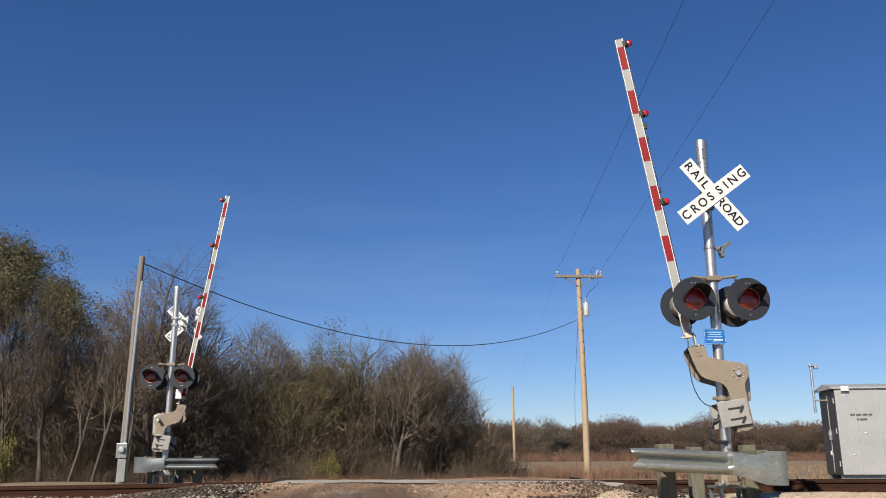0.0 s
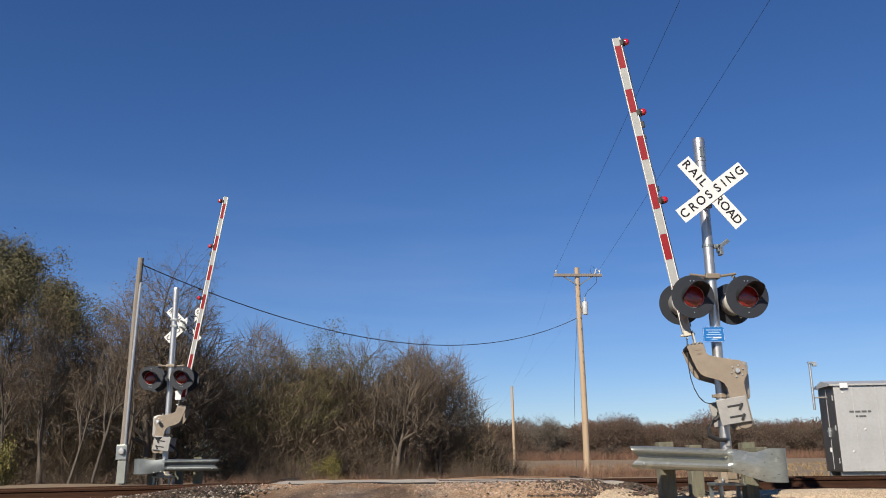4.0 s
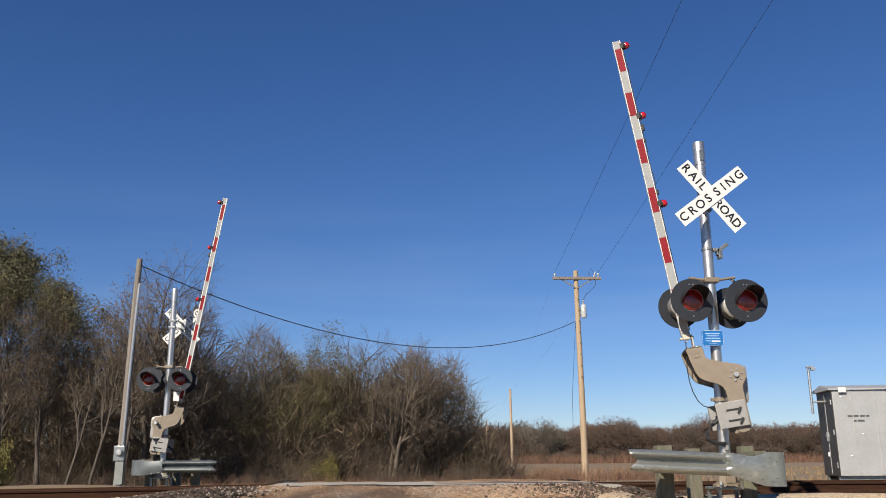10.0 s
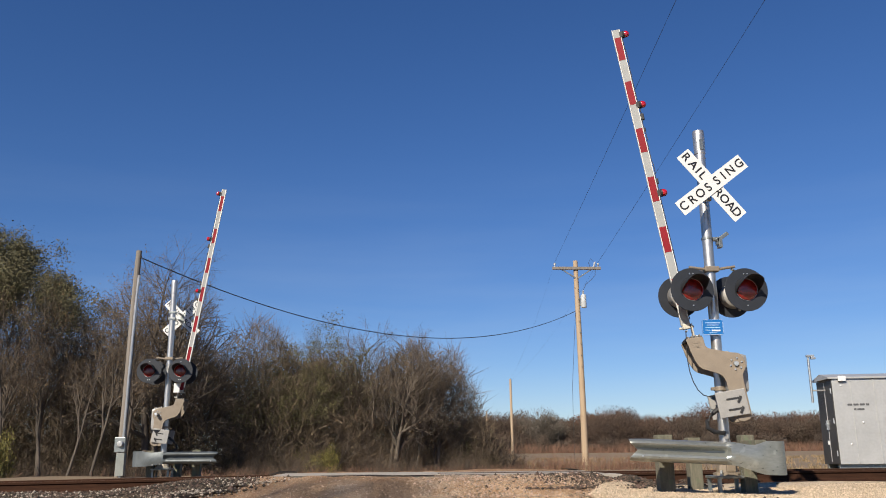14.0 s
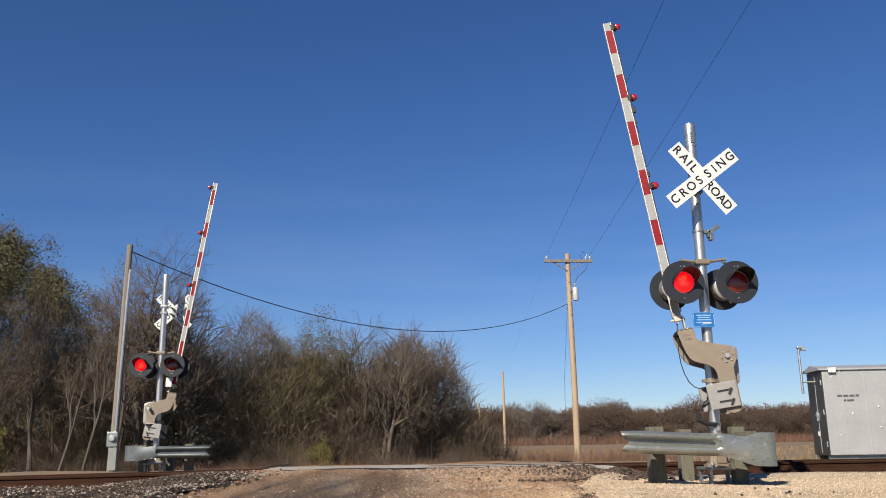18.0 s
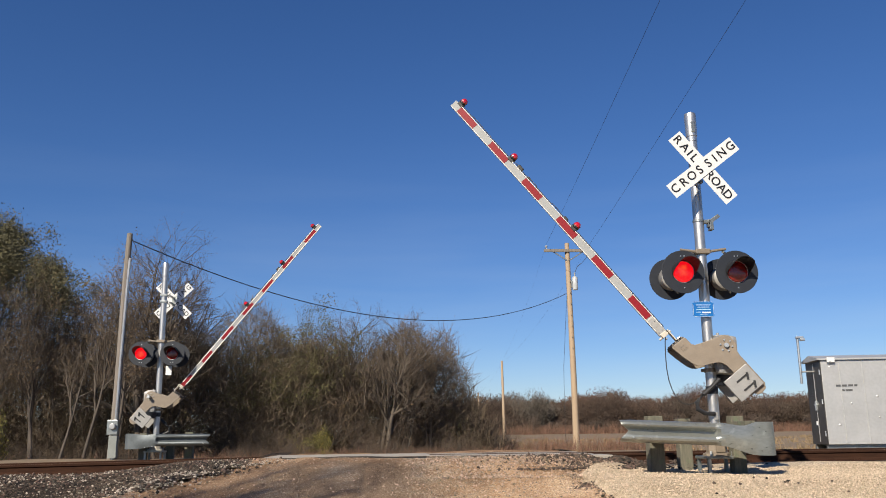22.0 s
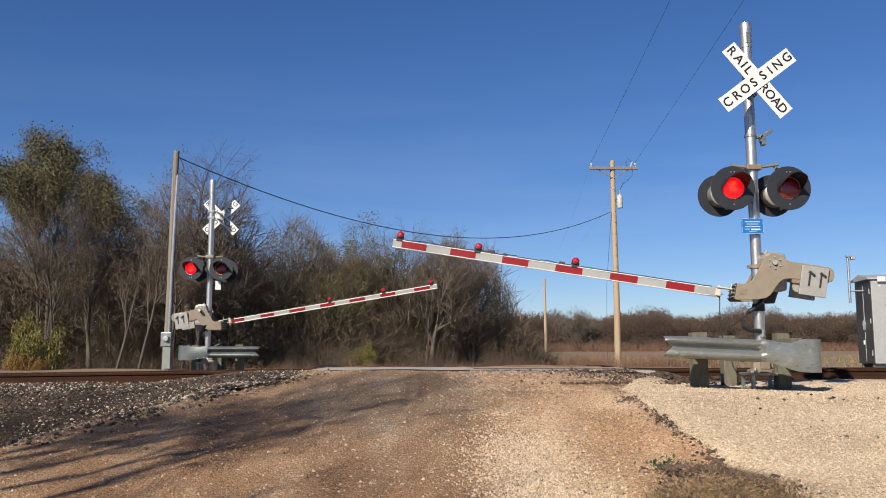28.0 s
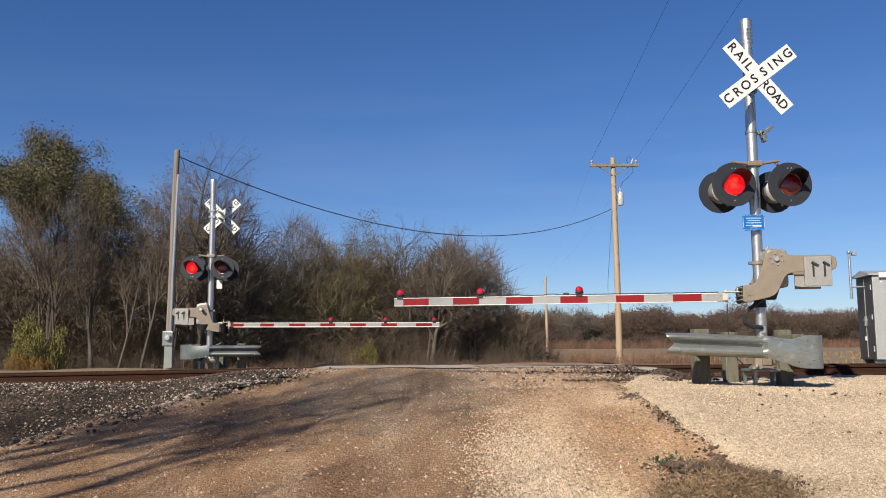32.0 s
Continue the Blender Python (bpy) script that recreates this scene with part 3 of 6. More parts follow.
for i in range(1, 30):
    for x in ((-2.75 - 0.5 * i), (3.85 + 0.5 * (i - 1))):
        piece("tie", tie.data, track, pose(x + random.uniform(-0.02, 0.02), 15.85 + random.uniform(-0.03, 0.03), -0.19 + grade(x), 0, 0, random.uniform(-1, 1)))
        for ry in RAIL_Y:
            piece("tie_plate", tie_plate.data, track, pose(x, ry, -0.192 + grade(x)))
# concrete panels that carry the road over the track
for ya, yb in ((14.3, 15.03), (15.24, 16.46), (16.67, 17.4)):
    for i in range(2):
        xa = CROSS_X[0] + 3.0 * i
        bm = bmesh.new()
        box(bm, xa + 0.01, xa + 2.99, ya, yb, -0.2, random.uniform(-0.012, -0.002) + (0.014 if i == 0 and ya > 15.1 else 0.0), 0.015)
        part("crossing_panel", bm, concrete, track, "worn concrete crossing panel")


# ---- gates ----
def signal_lamp(parent, x, y, z, facing, lit_first):
    """A round black plate with hood and red lens. facing 1: to +y, -1: to -y. Its lens turns in the housing: one face is the lit array, the other dark."""
    bm = bmesh.new()
    N = 40
    ro, ri = 0.292, 0.150
    prof_ = [(ri, -0.004), (ri, 0.004), (ro - 0.004, 0.004), (ro, 0.0), (ro - 0.004, -0.004), (ri, -0.004)]
    lathe(bm, prof_, N)
    bmesh.ops.recalc_face_normals(bm, faces=bm.faces)
    plate = part("background_plate", bm, black, parent, "round faded black background plate")
    turn = pose(0, 0, 0, 90, 0, 0) if facing < 0 else pose(0, 0, 0, -90, 0, 0)
    plate.matrix_basis = pose(x, y, z) @ turn
    # housing behind the plate, a bowl on the pole's side
    bm = bmesh.new()
    lathe(bm, [(0.16, -0.008), (0.172, -0.03), (0.165, -0.16), (0.12, -0.2), (0.02, -0.215), (0.0, -0.215)], 24)
    bmesh.ops.remove_doubles(bm, verts=bm.verts, dist=0.0005)
    bmesh.ops.recalc_face_normals(bm, faces=bm.faces)
    part("housing", bm, plate_grey, plate, "pale grey lamp housing", True)
    # hood: a long sleeve open below
    bm = bmesh.new()
    rings = []
    up = -1 if facing < 0 else 1
    for rad in (0.160, 0.153):
        rows = []
        for i in range(33):
            a = radians(-26 + 232 * i / 32)
            # long at the top, short at the sides
            reach = 0.025 + 0.275 * smooth((math.sin(a) + 0.35) / 1.05)
            px_, py_ = rad * math.cos(a), rad * math.sin(a)
            rows.append((bm.verts.new((px_, py_, 0.01)), bm.verts.new((px_ * 1.0, py_ * 1.0, float(reach)))))
        rings.append(rows)
    for rows in rings:
        for p, q in zip(rows, rows[1:]):
            bm.faces.new((p[0], q[0], q[1], p[1]))
    for p, q in zip(zip(*rings), list(zip(*rings))[1:]):
        bm.faces.new((p[0][1], q[0][1], q[1][1], p[1][1]))
    bmesh.ops.recalc_face_normals(bm, faces=bm.faces)
    if facing > 0:
        bmesh.ops.rotate(bm, cent=(0, 0, 0), matrix=Matrix.Rotation(math.pi, 3, "Z"), verts=bm.verts)
    part("hood", bm, dark_in, plate, "", True)
    # rim, bolts
    bm = bmesh.new()
    lathe(bm, [(0.144, 0.0), (0.144, 0.008), (0.149, 0.009), (0.149, 0.0)], 32)
    bmesh.ops.recalc_face_normals(bm, faces=bm.faces)
    part("lens_rim", bm, galv_dull, plate, "thin metal lens rim", True)
    for a in (84, 96, 270):
        bm = bmesh.new()
        tube(bm, (0.215 * math.cos(radians(a)), 0.215 * math.sin(radians(a)), 0.003), (0.215 * math.cos(radians(a)), 0.215 * math.sin(radians(a)), 0.014), 0.009, n=8)
        part("bolt", bm, galv, plate)
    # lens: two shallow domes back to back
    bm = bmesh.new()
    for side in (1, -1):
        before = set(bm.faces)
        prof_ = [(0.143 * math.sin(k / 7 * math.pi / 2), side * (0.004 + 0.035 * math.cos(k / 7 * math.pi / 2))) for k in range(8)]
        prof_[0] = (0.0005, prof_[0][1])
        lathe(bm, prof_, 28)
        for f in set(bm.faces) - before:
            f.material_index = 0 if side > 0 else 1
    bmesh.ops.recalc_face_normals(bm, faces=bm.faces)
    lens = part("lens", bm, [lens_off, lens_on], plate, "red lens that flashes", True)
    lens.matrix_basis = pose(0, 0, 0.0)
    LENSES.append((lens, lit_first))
    return plate


sign_pale = mat("pale blue print", (0.45, 0.6, 0.8), None, 20, 0.45)
cream = mat("cream cast aluminium", (0.50, 0.46, 0.38), (0.36, 0.33, 0.27), 9, 0.55, 0.1, 0.15)
LENSES = []
HANGS = []
ARMS = []
CASTING = [(0.15, 0.05), (0.13, 0.075), (0.06, 0.115), (-0.06, 0.115), (-0.15, 0.055), (-0.22, 0.045), (-0.68, 0.04), (-0.74, 0.0), (-0.755, -0.07), (-0.74, -0.13), (-0.68, -0.165),
           (-0.32, -0.17), (-0.20, -0.175), (-0.13, -0.20), (-0.085, -0.25), (-0.05, -0.32), (0.0, -0.42), (0.05, -0.465), (0.13, -0.495), (0.28, -0.525), (0.455, -0.55), (0.475, -0.535), (0.47, -0.345),
           (0.455, -0.33), (0.33, -0.325), (0.29, -0.30), (0.26, -0.24), (0.20, -0.1), (0.17, -0.02)]
CASTING = [(x * 0.9 if x > 0 else x * 0.97, z) for x, z in CASTING]


def jewel_lamp(parent, x, z0):
    """A red warning lamp on the arm's upper edge: clamp, body and jewel."""
    bm = bmesh.new()
    box(bm, x - 0.045, x + 0.045, -0.034, 0.034, z0 - 0.02, z0 + 0.03, 0.008)
    lathe(bm, [(0.046, z0 + 0.02), (0.058, z0 + 0.035), (0.058, z0 + 0.05), (0.046, z0 + 0.052)], 12, Matrix.Translation((x, 0, 0)))
    box(bm, x - 0.05, x - 0.036, -0.02, 0.02, z0 - 0.01, z0 + 0.05, 0.004)
    box(bm, x + 0.036, x + 0.05, -0.02, 0.02, z0 - 0.01, z0 + 0.05, 0.004)
    lamp = part("arm_lamp", bm, rubber, parent, "small red lamp on a black clamp")
    return lamp


def gate(name, m, arm_az, tip, drop, pivot, cb_centre, cb_len, cb_w, cb_ang, lamps, label, reds, arm_lamps, top, blue=True):
    """A railway crossing signal with its gate. Local x to the right, y away from the road user, z up from the ground at the mast."""
    g = thing(name, m, label, "crossing gate", "crossing gates")
    # mast
    bm = bmesh.new()
    lathe(bm, [(0.07, 0.28), (0.07, top - 0.42), (0.074, top - 0.42), (0.074, top - 0.40), (0.07, top - 0.40), (0.07, top - 0.35), (0.078, top - 0.345), (0.082, top - 0.1), (0.082, top - 0.03), (0.075, top), (0.0005, top + 0.006)], 28)
    bmesh.ops.recalc_face_normals(bm, faces=bm.faces)
    part("mast", bm, alu, g, "silver aluminium pipe mast", True)
    bm = bmesh.new()
    box(bm, -0.03, 0.03, -0.087, -0.07, top - 0.30, top - 0.14, 0.008)
    part("vent_slot", bm, galv_dull, g, "oval slot in the mast head")
    # foundation frame and junction base
    bm = bmesh.new()
    box(bm, -0.22, 0.22, -0.22, 0.22, 0.17, 0.205, 0.008)
    for sx in (-1, 1):
        for sy in (-1, 1):
            box(bm, sx * 0.18 - 0.022, sx * 0.18 + 0.022, sy * 0.18 - 0.022, sy * 0.18 + 0.022, -0.35, 0.17, 0.004)
    part("foundation", bm, galv_dull, g, "galvanised foundation frame")
    bm = bmesh.new()
    lathe(bm, [(0.001, 0.205), (0.18, 0.205), (0.18, 0.235), (0.135, 0.25), (0.12, 0.36), (0.09, 0.44), (0.08, 0.48), (0.071, 0.48)], 8, pose(0, 0, 0, 0, 0, 22.5))
    bmesh.ops.recalc_face_normals(bm, faces=bm.faces)
    # near base tan instead of cream: the beam's shade is in its colour
    part("junction_base", bm, cast if blue else cream, g, "cast junction box base")
    bm = bmesh.new()
    box(bm, -0.06, 0.06, -0.15, -0.115, 0.25, 0.38, 0.01)
    part("base_cover", bm, cast if blue else cream, g)
    for sx in (-0.14, 0.14):
        bm = bmesh.new()
        tube(bm, (sx, -0.16, 0.2), (sx, -0.16, 0.27), 0.018, n=6)
        part("anchor_bolt", bm, galv, g)
    # dark sleeve and tag low on the mast
    bm = bmesh.new()
    lathe(bm, [(0.072, 1.0), (0.078, 1.0), (0.078, 1.1), (0.072, 1.1)], 20)
    part("mast_sleeve", bm, black, g, "", True)
    bm = bmesh.new()
    box(bm, -0.03, 0.03, -0.082, -0.07, 0.66, 0.76, 0.004)
    part("mast_tag", bm, plate_grey, g)
    # mechanism housing behind the mast
    px_, pz = pivot
    bm = bmesh.new()
    box(bm, px_ - 0.13, px_ + 0.16, -0.2, 0.17, pz - 0.36, pz + 0.145, 0.06)
    box(bm, px_ - 0.1, px_ + 0.1, -0.1, 0.1, pz + 0.13, pz + 0.165, 0.02)
    tube(bm, (px_ - 0.03, 0, pz + 0.16), (px_ - 0.03, 0, pz + 0.2), 0.02, n=8)
    part("mechanism_housing", bm, plate_grey, g, "grey gate mechanism housing")
    bm = bmesh.new()
    tube(bm, (px_ - 0.02, 0.12, pz - 0.36), (px_ - 0.02, 0.12, pz - 0.5), 0.16, 0.11, 20)
    part("motor_cover", bm, black, g, "", True)
    bm = bmesh.new()
    tube(bm, (px_, -0.25, pz), (px_, 0.33, pz), 0.035, n=14)
    part("main_shaft", bm, galv, g)
    for zc in (pz - 0.02, pz - 0.3):
        bm = bmesh.new()
        lathe(bm, [(0.071, zc - 0.025), (0.086, zc - 0.025), (0.086, zc + 0.025), (0.071, zc + 0.025)], 20)
        box(bm, -0.12, -0.07, -0.03, 0.03, zc - 0.02, zc + 0.02, 0.006)
        part("mast_clamp", bm, cast, g)
    bm = bmesh.new()
    cable(bm, [(px_ - 0.1, -0.1, pz - 0.42), (px_ - 0.2, -0.11, pz - 0.52), (px_ - 0.33, -0.11, pz - 0.62), (px_ - 0.42, -0.11, pz - 0.72), (px_ - 0.42, -0.11, pz - 0.81), (px_ - 0.33, -0.11, pz - 0.86), (px_ - 0.2, -0.09, pz - 0.87), (-0.02, -0.06, pz - 0.87)], 0.029, 8)
    part("conduit", bm, rubber, g, "black flexible conduit", True)
    # crossbuck
    cx, cy, cz = cb_centre
    for (ang, y_off, words) in ((cb_ang[0], 0.012, "RR"), (cb_ang[1], 0.0, "CR")):
        bm = bmesh.new()
        box(bm, -cb_len / 2, cb_len / 2, -0.002, 0.002, -cb_w / 2, cb_w / 2, 0.0)
        blade = part("crossbuck_blade", bm, sign_white, g, "white crossbuck blade with black letters")
        blade.matrix_basis = pose(cx, cy + y_off, cz) @ pose(0, 0, 0, 0, -ang, 0)
        if words == "RR":
            row = (("R", -0.535), ("A", -0.385), ("I", -0.28), ("L", -0.185), ("R", 0.14), ("O", 0.265), ("A", 0.395), ("D", 0.515))
        else:
            row = (("C", -0.53), ("R", -0.37), ("O", -0.215), ("S", -0.065), ("S", 0.1), ("I", 0.225), ("N", 0.36), ("G", 0.53))
        k = cb_len / 1.22
        for ch, s in row:
            for side in ((-1,) if blue else (1,)):
                me = text_mesh("letter", ch, 0.178 * k)
                me.materials.append(letter_black)
                if side < 0:
                    mm = pose(s * k, -0.0045, 0, 90, 0, 0)
                else:
                    mm = pose(-s * k, 0.0045, 0, 90, 0, 180)
                piece("letter", me, blade, mm)
    bm = bmesh.new()
    for zz in (-0.1, 0.06):
        box(bm, cx - 0.02, cx + 0.02, cy + 0.018, -0.06, cz + zz - 0.02, cz + zz + 0.02, 0.004)
        box(bm, -0.082, 0.082, -0.082, 0.082, cz + zz - 0.025, cz + zz + 0.025, 0.004)
    box(bm, cx - 0.04, cx + 0.04, cy + 0.015, cy + 0.022, cz - 0.14, cz + 0.1, 0.002)
    part("crossbuck_bracket", bm, galv_dull, g)
    # short bell bracket on the mast
    zb = 3.36
    if blue:
        bm = bmesh.new()
        lathe(bm, [(0.071, zb - 0.015), (0.08, zb - 0.015), (0.08, zb + 0.015), (0.071, zb + 0.015)], 20)
        box(bm, 0.075, 0.14, -0.03, 0.03, zb - 0.03, zb + 0.02, 0.005)
        box(bm, 0.12, 0.155, -0.05, 0.03, zb - 0.085, zb + 0.02, 0.005)
        box(bm, -0.026, 0.026, -0.03, 0.03, -0.10, 0.10, 0.006, pose(0.20, -0.02, zb + 0.02, 0, 55, 0))
        box(bm, 0.14, 0.19, -0.06, 0.04, zb - 0.13, zb - 0.02, 0.006)
        part("spare_bracket", bm, galv_dull, g, "small empty metal bracket")
    # lamp arms
    (lx, rx, lz, yf, yb) = lamps
    bm = bmesh.new()
    zt = lz + 0.315
    tube(bm, (lx + 0.05, -0.06, zt + 0.03), (-0.06, -0.06, zt), 0.019, n=10)
    tube(bm, (0.06, -0.06, zt), (rx - 0.05, -0.06, zt + 0.04), 0.019, n=10)
    box(bm, -0.1, 0.1, -0.1, 0.1, zt - 0.03, zt + 0.04, 0.012)
    part("lamp_crossarm", bm, cast, g, "weathered tan lamp crossarm")
    for xx in (lx, rx):
        bm = bmesh.new()
        ym = (yf + yb) / 2
        box(bm, xx - 0.03, xx + 0.03, yf + 0.1, yb - 0.1, lz - 0.04, lz + 0.04, 0.01)
        cable(bm, [(xx * 0.75, -0.06, zt), (xx, ym, zt - 0.02), (xx, ym, lz + 0.12), (xx, ym, lz)], 0.02, 8)
        cable(bm, [(xx - 0.05, yf + 0.2, lz - 0.15), (xx, ym, lz - 0.23), (xx + 0.05, yb - 0.2, lz - 0.16)], 0.018, 8)
        part("lamp_bracket", bm, galv_dull, g, "", True)
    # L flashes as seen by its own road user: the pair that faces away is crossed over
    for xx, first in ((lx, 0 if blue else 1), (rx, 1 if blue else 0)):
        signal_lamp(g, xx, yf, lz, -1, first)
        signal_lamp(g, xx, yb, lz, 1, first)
    if blue:
        bm = bmesh.new()
        box(bm, -0.145, 0.145, -0.003, 0.003, -0.105, 0.105, 0.0)
        es = [e for e in bm.edges if abs(e.verts[0].co.y - e.verts[1].co.y) > 0.004]
        bmesh.ops.bevel(bm, geom=es, offset=0.02, segments=4, affect="EDGES")
        sg = part("notice_sign", bm, sign_blue, g, "small blue emergency notice sign")
        sg.matrix_basis = pose(-0.075, -0.12, 2.115)
        for w_, h_, zz in ((0.20, 0.010, 0.058), (0.16, 0.009, 0.028), (0.2, 0.010, -0.004), (0.07, 0.009, -0.04), (0.1, 0.004, -0.072)):
            bm = bmesh.new()
            box(bm, -w_ / 2 - (0.07 if w_ == 0.07 else 0), w_ / 2 - (0.07 if w_ == 0.07 else 0), -0.0065, -0.0035, zz - h_ / 2, zz + h_ / 2)
            part("text_bar", bm, sign_pale, sg)
        bm = bmesh.new()
        box(bm, -0.02, 0.10, -0.0065, -0.0035, -0.054, -0.034)
        part("number_bar", bm, sign_white, sg)
        bm = bmesh.new()
        for q in (((-0.125, 0.125), (0.097, 0.1)), ((-0.125, 0.125), (-0.1, -0.097)), ((-0.14, -0.137), (-0.075, 0.075)), ((0.137, 0.14), (-0.075, 0.075))):
            box(bm, *q[0], -0.0062, -0.0035, *q[1])
        part("sign_border", bm, sign_white, sg)
    else:
        bm = bmesh.new()
        box(bm, -0.3, -0.16, 0.075, 0.08, 1.98, 2.2, 0.002)
        part("notice_sign", bm, sign_white, g, "small pale notice plate seen from its back")

    # the moving arm: main tube, then all that swings with it. Its x runs out along the arm, z up when it lies level.
    root, ht = 0.60, 0.058
    bm = bmesh.new()
    box(bm, root, tip, -0.022, 0.022, -drop - ht + 0.008, -drop + ht - 0.008, 0.004)
    arm = part("gate_arm", bm, white_sheet, g, "red and white striped gate arm with three red lamps")
    rim = 0.009 if blue else 0.019
    for zz in (-drop - ht, -drop + ht - rim):
        bm = bmesh.new()
        box(bm, root + 0.12, tip, -0.03, 0.03, zz, zz + rim, 0.002)
        part("edge_trim", bm, white_edge, arm, "white painted edge strip")
    for a, b in reds:
        bm = bmesh.new()
        box(bm, a, b, -0.0245, 0.0245, -drop - ht + 0.011, -drop + ht - 0.011)
        part("red_stripe", bm, red_sheet, arm, "red reflective stripe")
    bm = bmesh.new()
    box(bm, root + 0.03, root + 0.30, -0.028, 0.028, -drop - ht - 0.002, -drop + ht + 0.002, 0.006)
    for xx, zz in ((0.08, 0.03), (0.08, -0.03), (0.16, 0.0), (0.24, 0.03), (0.24, -0.03)):
        tube(bm, (root + xx, -0.036, -drop + zz), (root + xx, 0.036, -drop + zz), 0.009, n=6)
    if blue:
        part("arm_sleeve", bm, plate_grey, arm, "pale bolted metal sleeve at the arm's root")
    else:
        bm.free()
    # breakaway hinge: flat top plate, knuckle and two bolts, held by a tongue that reaches back between the castings
    bm = bmesh.new()
    box(bm, root - 0.02, root + 0.05, -0.045, 0.045, -drop - 0.045, -drop + 0.05, 0.008)
    box(bm, root - 0.17, root + 0.04, -0.06, 0.06, -drop + 0.062, -drop + 0.078, 0.003)
    box(bm, root - 0.26, root - 0.15, -0.05, 0.05, -drop + 0.02, -drop + 0.07, 0.006)
    tube(bm, (root, 0, -drop - 0.09), (root, 0, -drop + 0.1), 0.016, n=8)
    part("arm_bracket", bm, cream, arm, "pale breakaway hinge")
    bm = bmesh.new()
    tube(bm, (root - 0.045, -0.05, -drop - 0.01), (root - 0.045, 0.05, -drop - 0.01), 0.013, n=8)
    part("hinge_bolt", bm, galv, arm)
    bm = bmesh.new()
    tube(bm, (root - 0.14, 0.03, -drop + 0.07), (root - 0.14, 0.03, -drop + 0.14), 0.012, n=8)
    part("hinge_pin", bm, galv, arm)
    for y0, y1 in ((-0.26, -0.235), (0.235, 0.26)):
        bm = bmesh.new()
        prism(bm, CASTING, y0, y1, 0.006)
        part("arm_casting", bm, cast, arm, "curved tan cast arm support")
        ys = -1 if y0 < 0 else 1
        yo = y0 if ys < 0 else y1
        for a in range(6):
            bm = bmesh.new()
            cxx, czz = 0.075 * math.cos(radians(60 * a + 20)), 0.075 * math.sin(radians(60 * a + 20))
            tube(bm, (cxx, yo, czz), (cxx, yo + ys * 0.014, czz), 0.012, n=6)
            part("bolt", bm, galv, arm)
        bm = bmesh.new()
        tube(bm, (0, yo, 0), (0, yo + ys * 0.03, 0), 0.034, 0.03, 16)
        part("pivot_cap", bm, galv, arm)
        bm = bmesh.new()
        box(bm, -0.65, -0.325, *sorted((yo + ys * 0.002, yo + ys * 0.05)), -0.36, 0.015, 0.006)
        cw = part("counterweight", bm, plate_grey, arm, "grey counterweight plate with two dark latches")
        for xx in (-0.43, -0.565):
            bm = bmesh.new()
            yy = sorted((yo + ys * 0.05, yo + ys * 0.058))
            box(bm, xx - 0.012, xx + 0.012, *yy, -0.24, -0.06, 0.003)
            box(bm, -0.045, 0.045, *sorted((yo + ys * 0.05, yo + ys * 0.07)), -0.014, 0.014, 0.004, pose(xx - 0.02, 0, -0.078, 0, -32, 0))
            part("latch", bm, rubber, cw)
        bm = bmesh.new()
        box(bm, 0.29, 0.38, *sorted((yo, yo + ys * 0.004)), -0.47, -0.38, 0.001)
        for xx in (0.315, 0.36):
            box(bm, xx - 0.012, xx + 0.012, *sorted((yo, yo + ys * 0.008)), -0.46, -0.39, 0.001)
        part("cast_mark", bm, cast, arm)
    # solid black block: the shade inside the open channel put into its colour
    bm = bmesh.new()
    box(bm, 0.405, 0.44, -0.234, 0.234, -0.54, -0.335, 0.008)
    part("front_channel", bm, rubber, arm, "black block for the shaded open channel between the castings")
    bm = bmesh.new()
    for zz in (-0.37, -0.42, -0.47, -0.52):
        box(bm, 0.43, 0.455, -0.235, 0.235, zz, zz + 0.014)
    part("channel_fins", bm, cast, arm)
    for s in arm_lamps:
        lp = jewel_lamp(arm, s, -drop + ht)
        bm = bmesh.new()
        for q in (-1, 1):
            lathe(bm, [(0.0005, 0.04), (0.031, 0.034), (0.05, 0.014), (0.055, 0.0)], 9, pose(s, q * 0.004, -drop + ht + 0.072, -90 * q, 0, 0))
        bmesh.ops.remove_doubles(bm, verts=bm.verts, dist=0.0002)
        part("jewel_lens", bm, jewel, lp, "red jewel lens")
    # lamp cable, loosely clipped and coiled along the upper edge
    rs = random.Random(5)
    bm = bmesh.new()
    pts = []
    x = root + 0.1
    while x < tip - 0.12:
        inner = arm_lamps[-1] + 0.3 < x < arm_lamps[0] - 0.25
        coil = 0.026 * math.sin(x * 150) if inner and (int(x * 3) % 3) else 0.0
        pts.append((x, 0.012 + 0.006 * rs.random(), -drop + ht + 0.008 + 0.005 * rs.random() + 0.5 * abs(coil)))
        x += 0.022
    cable(bm, pts, 0.0065, 5)
    part("arm_cable", bm, rubber, arm, "black lamp cable along the arm")
    for xa, xb, hh in ((arm_lamps[1] - 0.24, arm_lamps[1] - 0.14, 0.055), (arm_lamps[1] - 0.42, arm_lamps[1] - 0.36, 0.035), (arm_lamps[2] + 0.14, arm_lamps[2] + 0.22, 0.04)):
        bm = bmesh.new()
        box(bm, xa, xb, -0.024, 0.024, -drop + ht, -drop + ht + hh, 0.012)
        part("cable_splice", bm, rubber, arm)
    # loose wire that hangs down from the arm's root wherever the root swings
    bm = bmesh.new()
    cable(bm, [(0, 0, 0.02), (-0.012, 0, -0.06), (-0.02, 0, -0.25), (-0.018, 0, -0.42), (0.0, 0, -0.57), (0.035, 0, -0.7), (0.09, 0, -0.81), (0.16, 0, -0.88), (0.25, 0, -0.905), (0.33, 0, -0.88), (0.39, 0, -0.82)], 0.0065, 6)
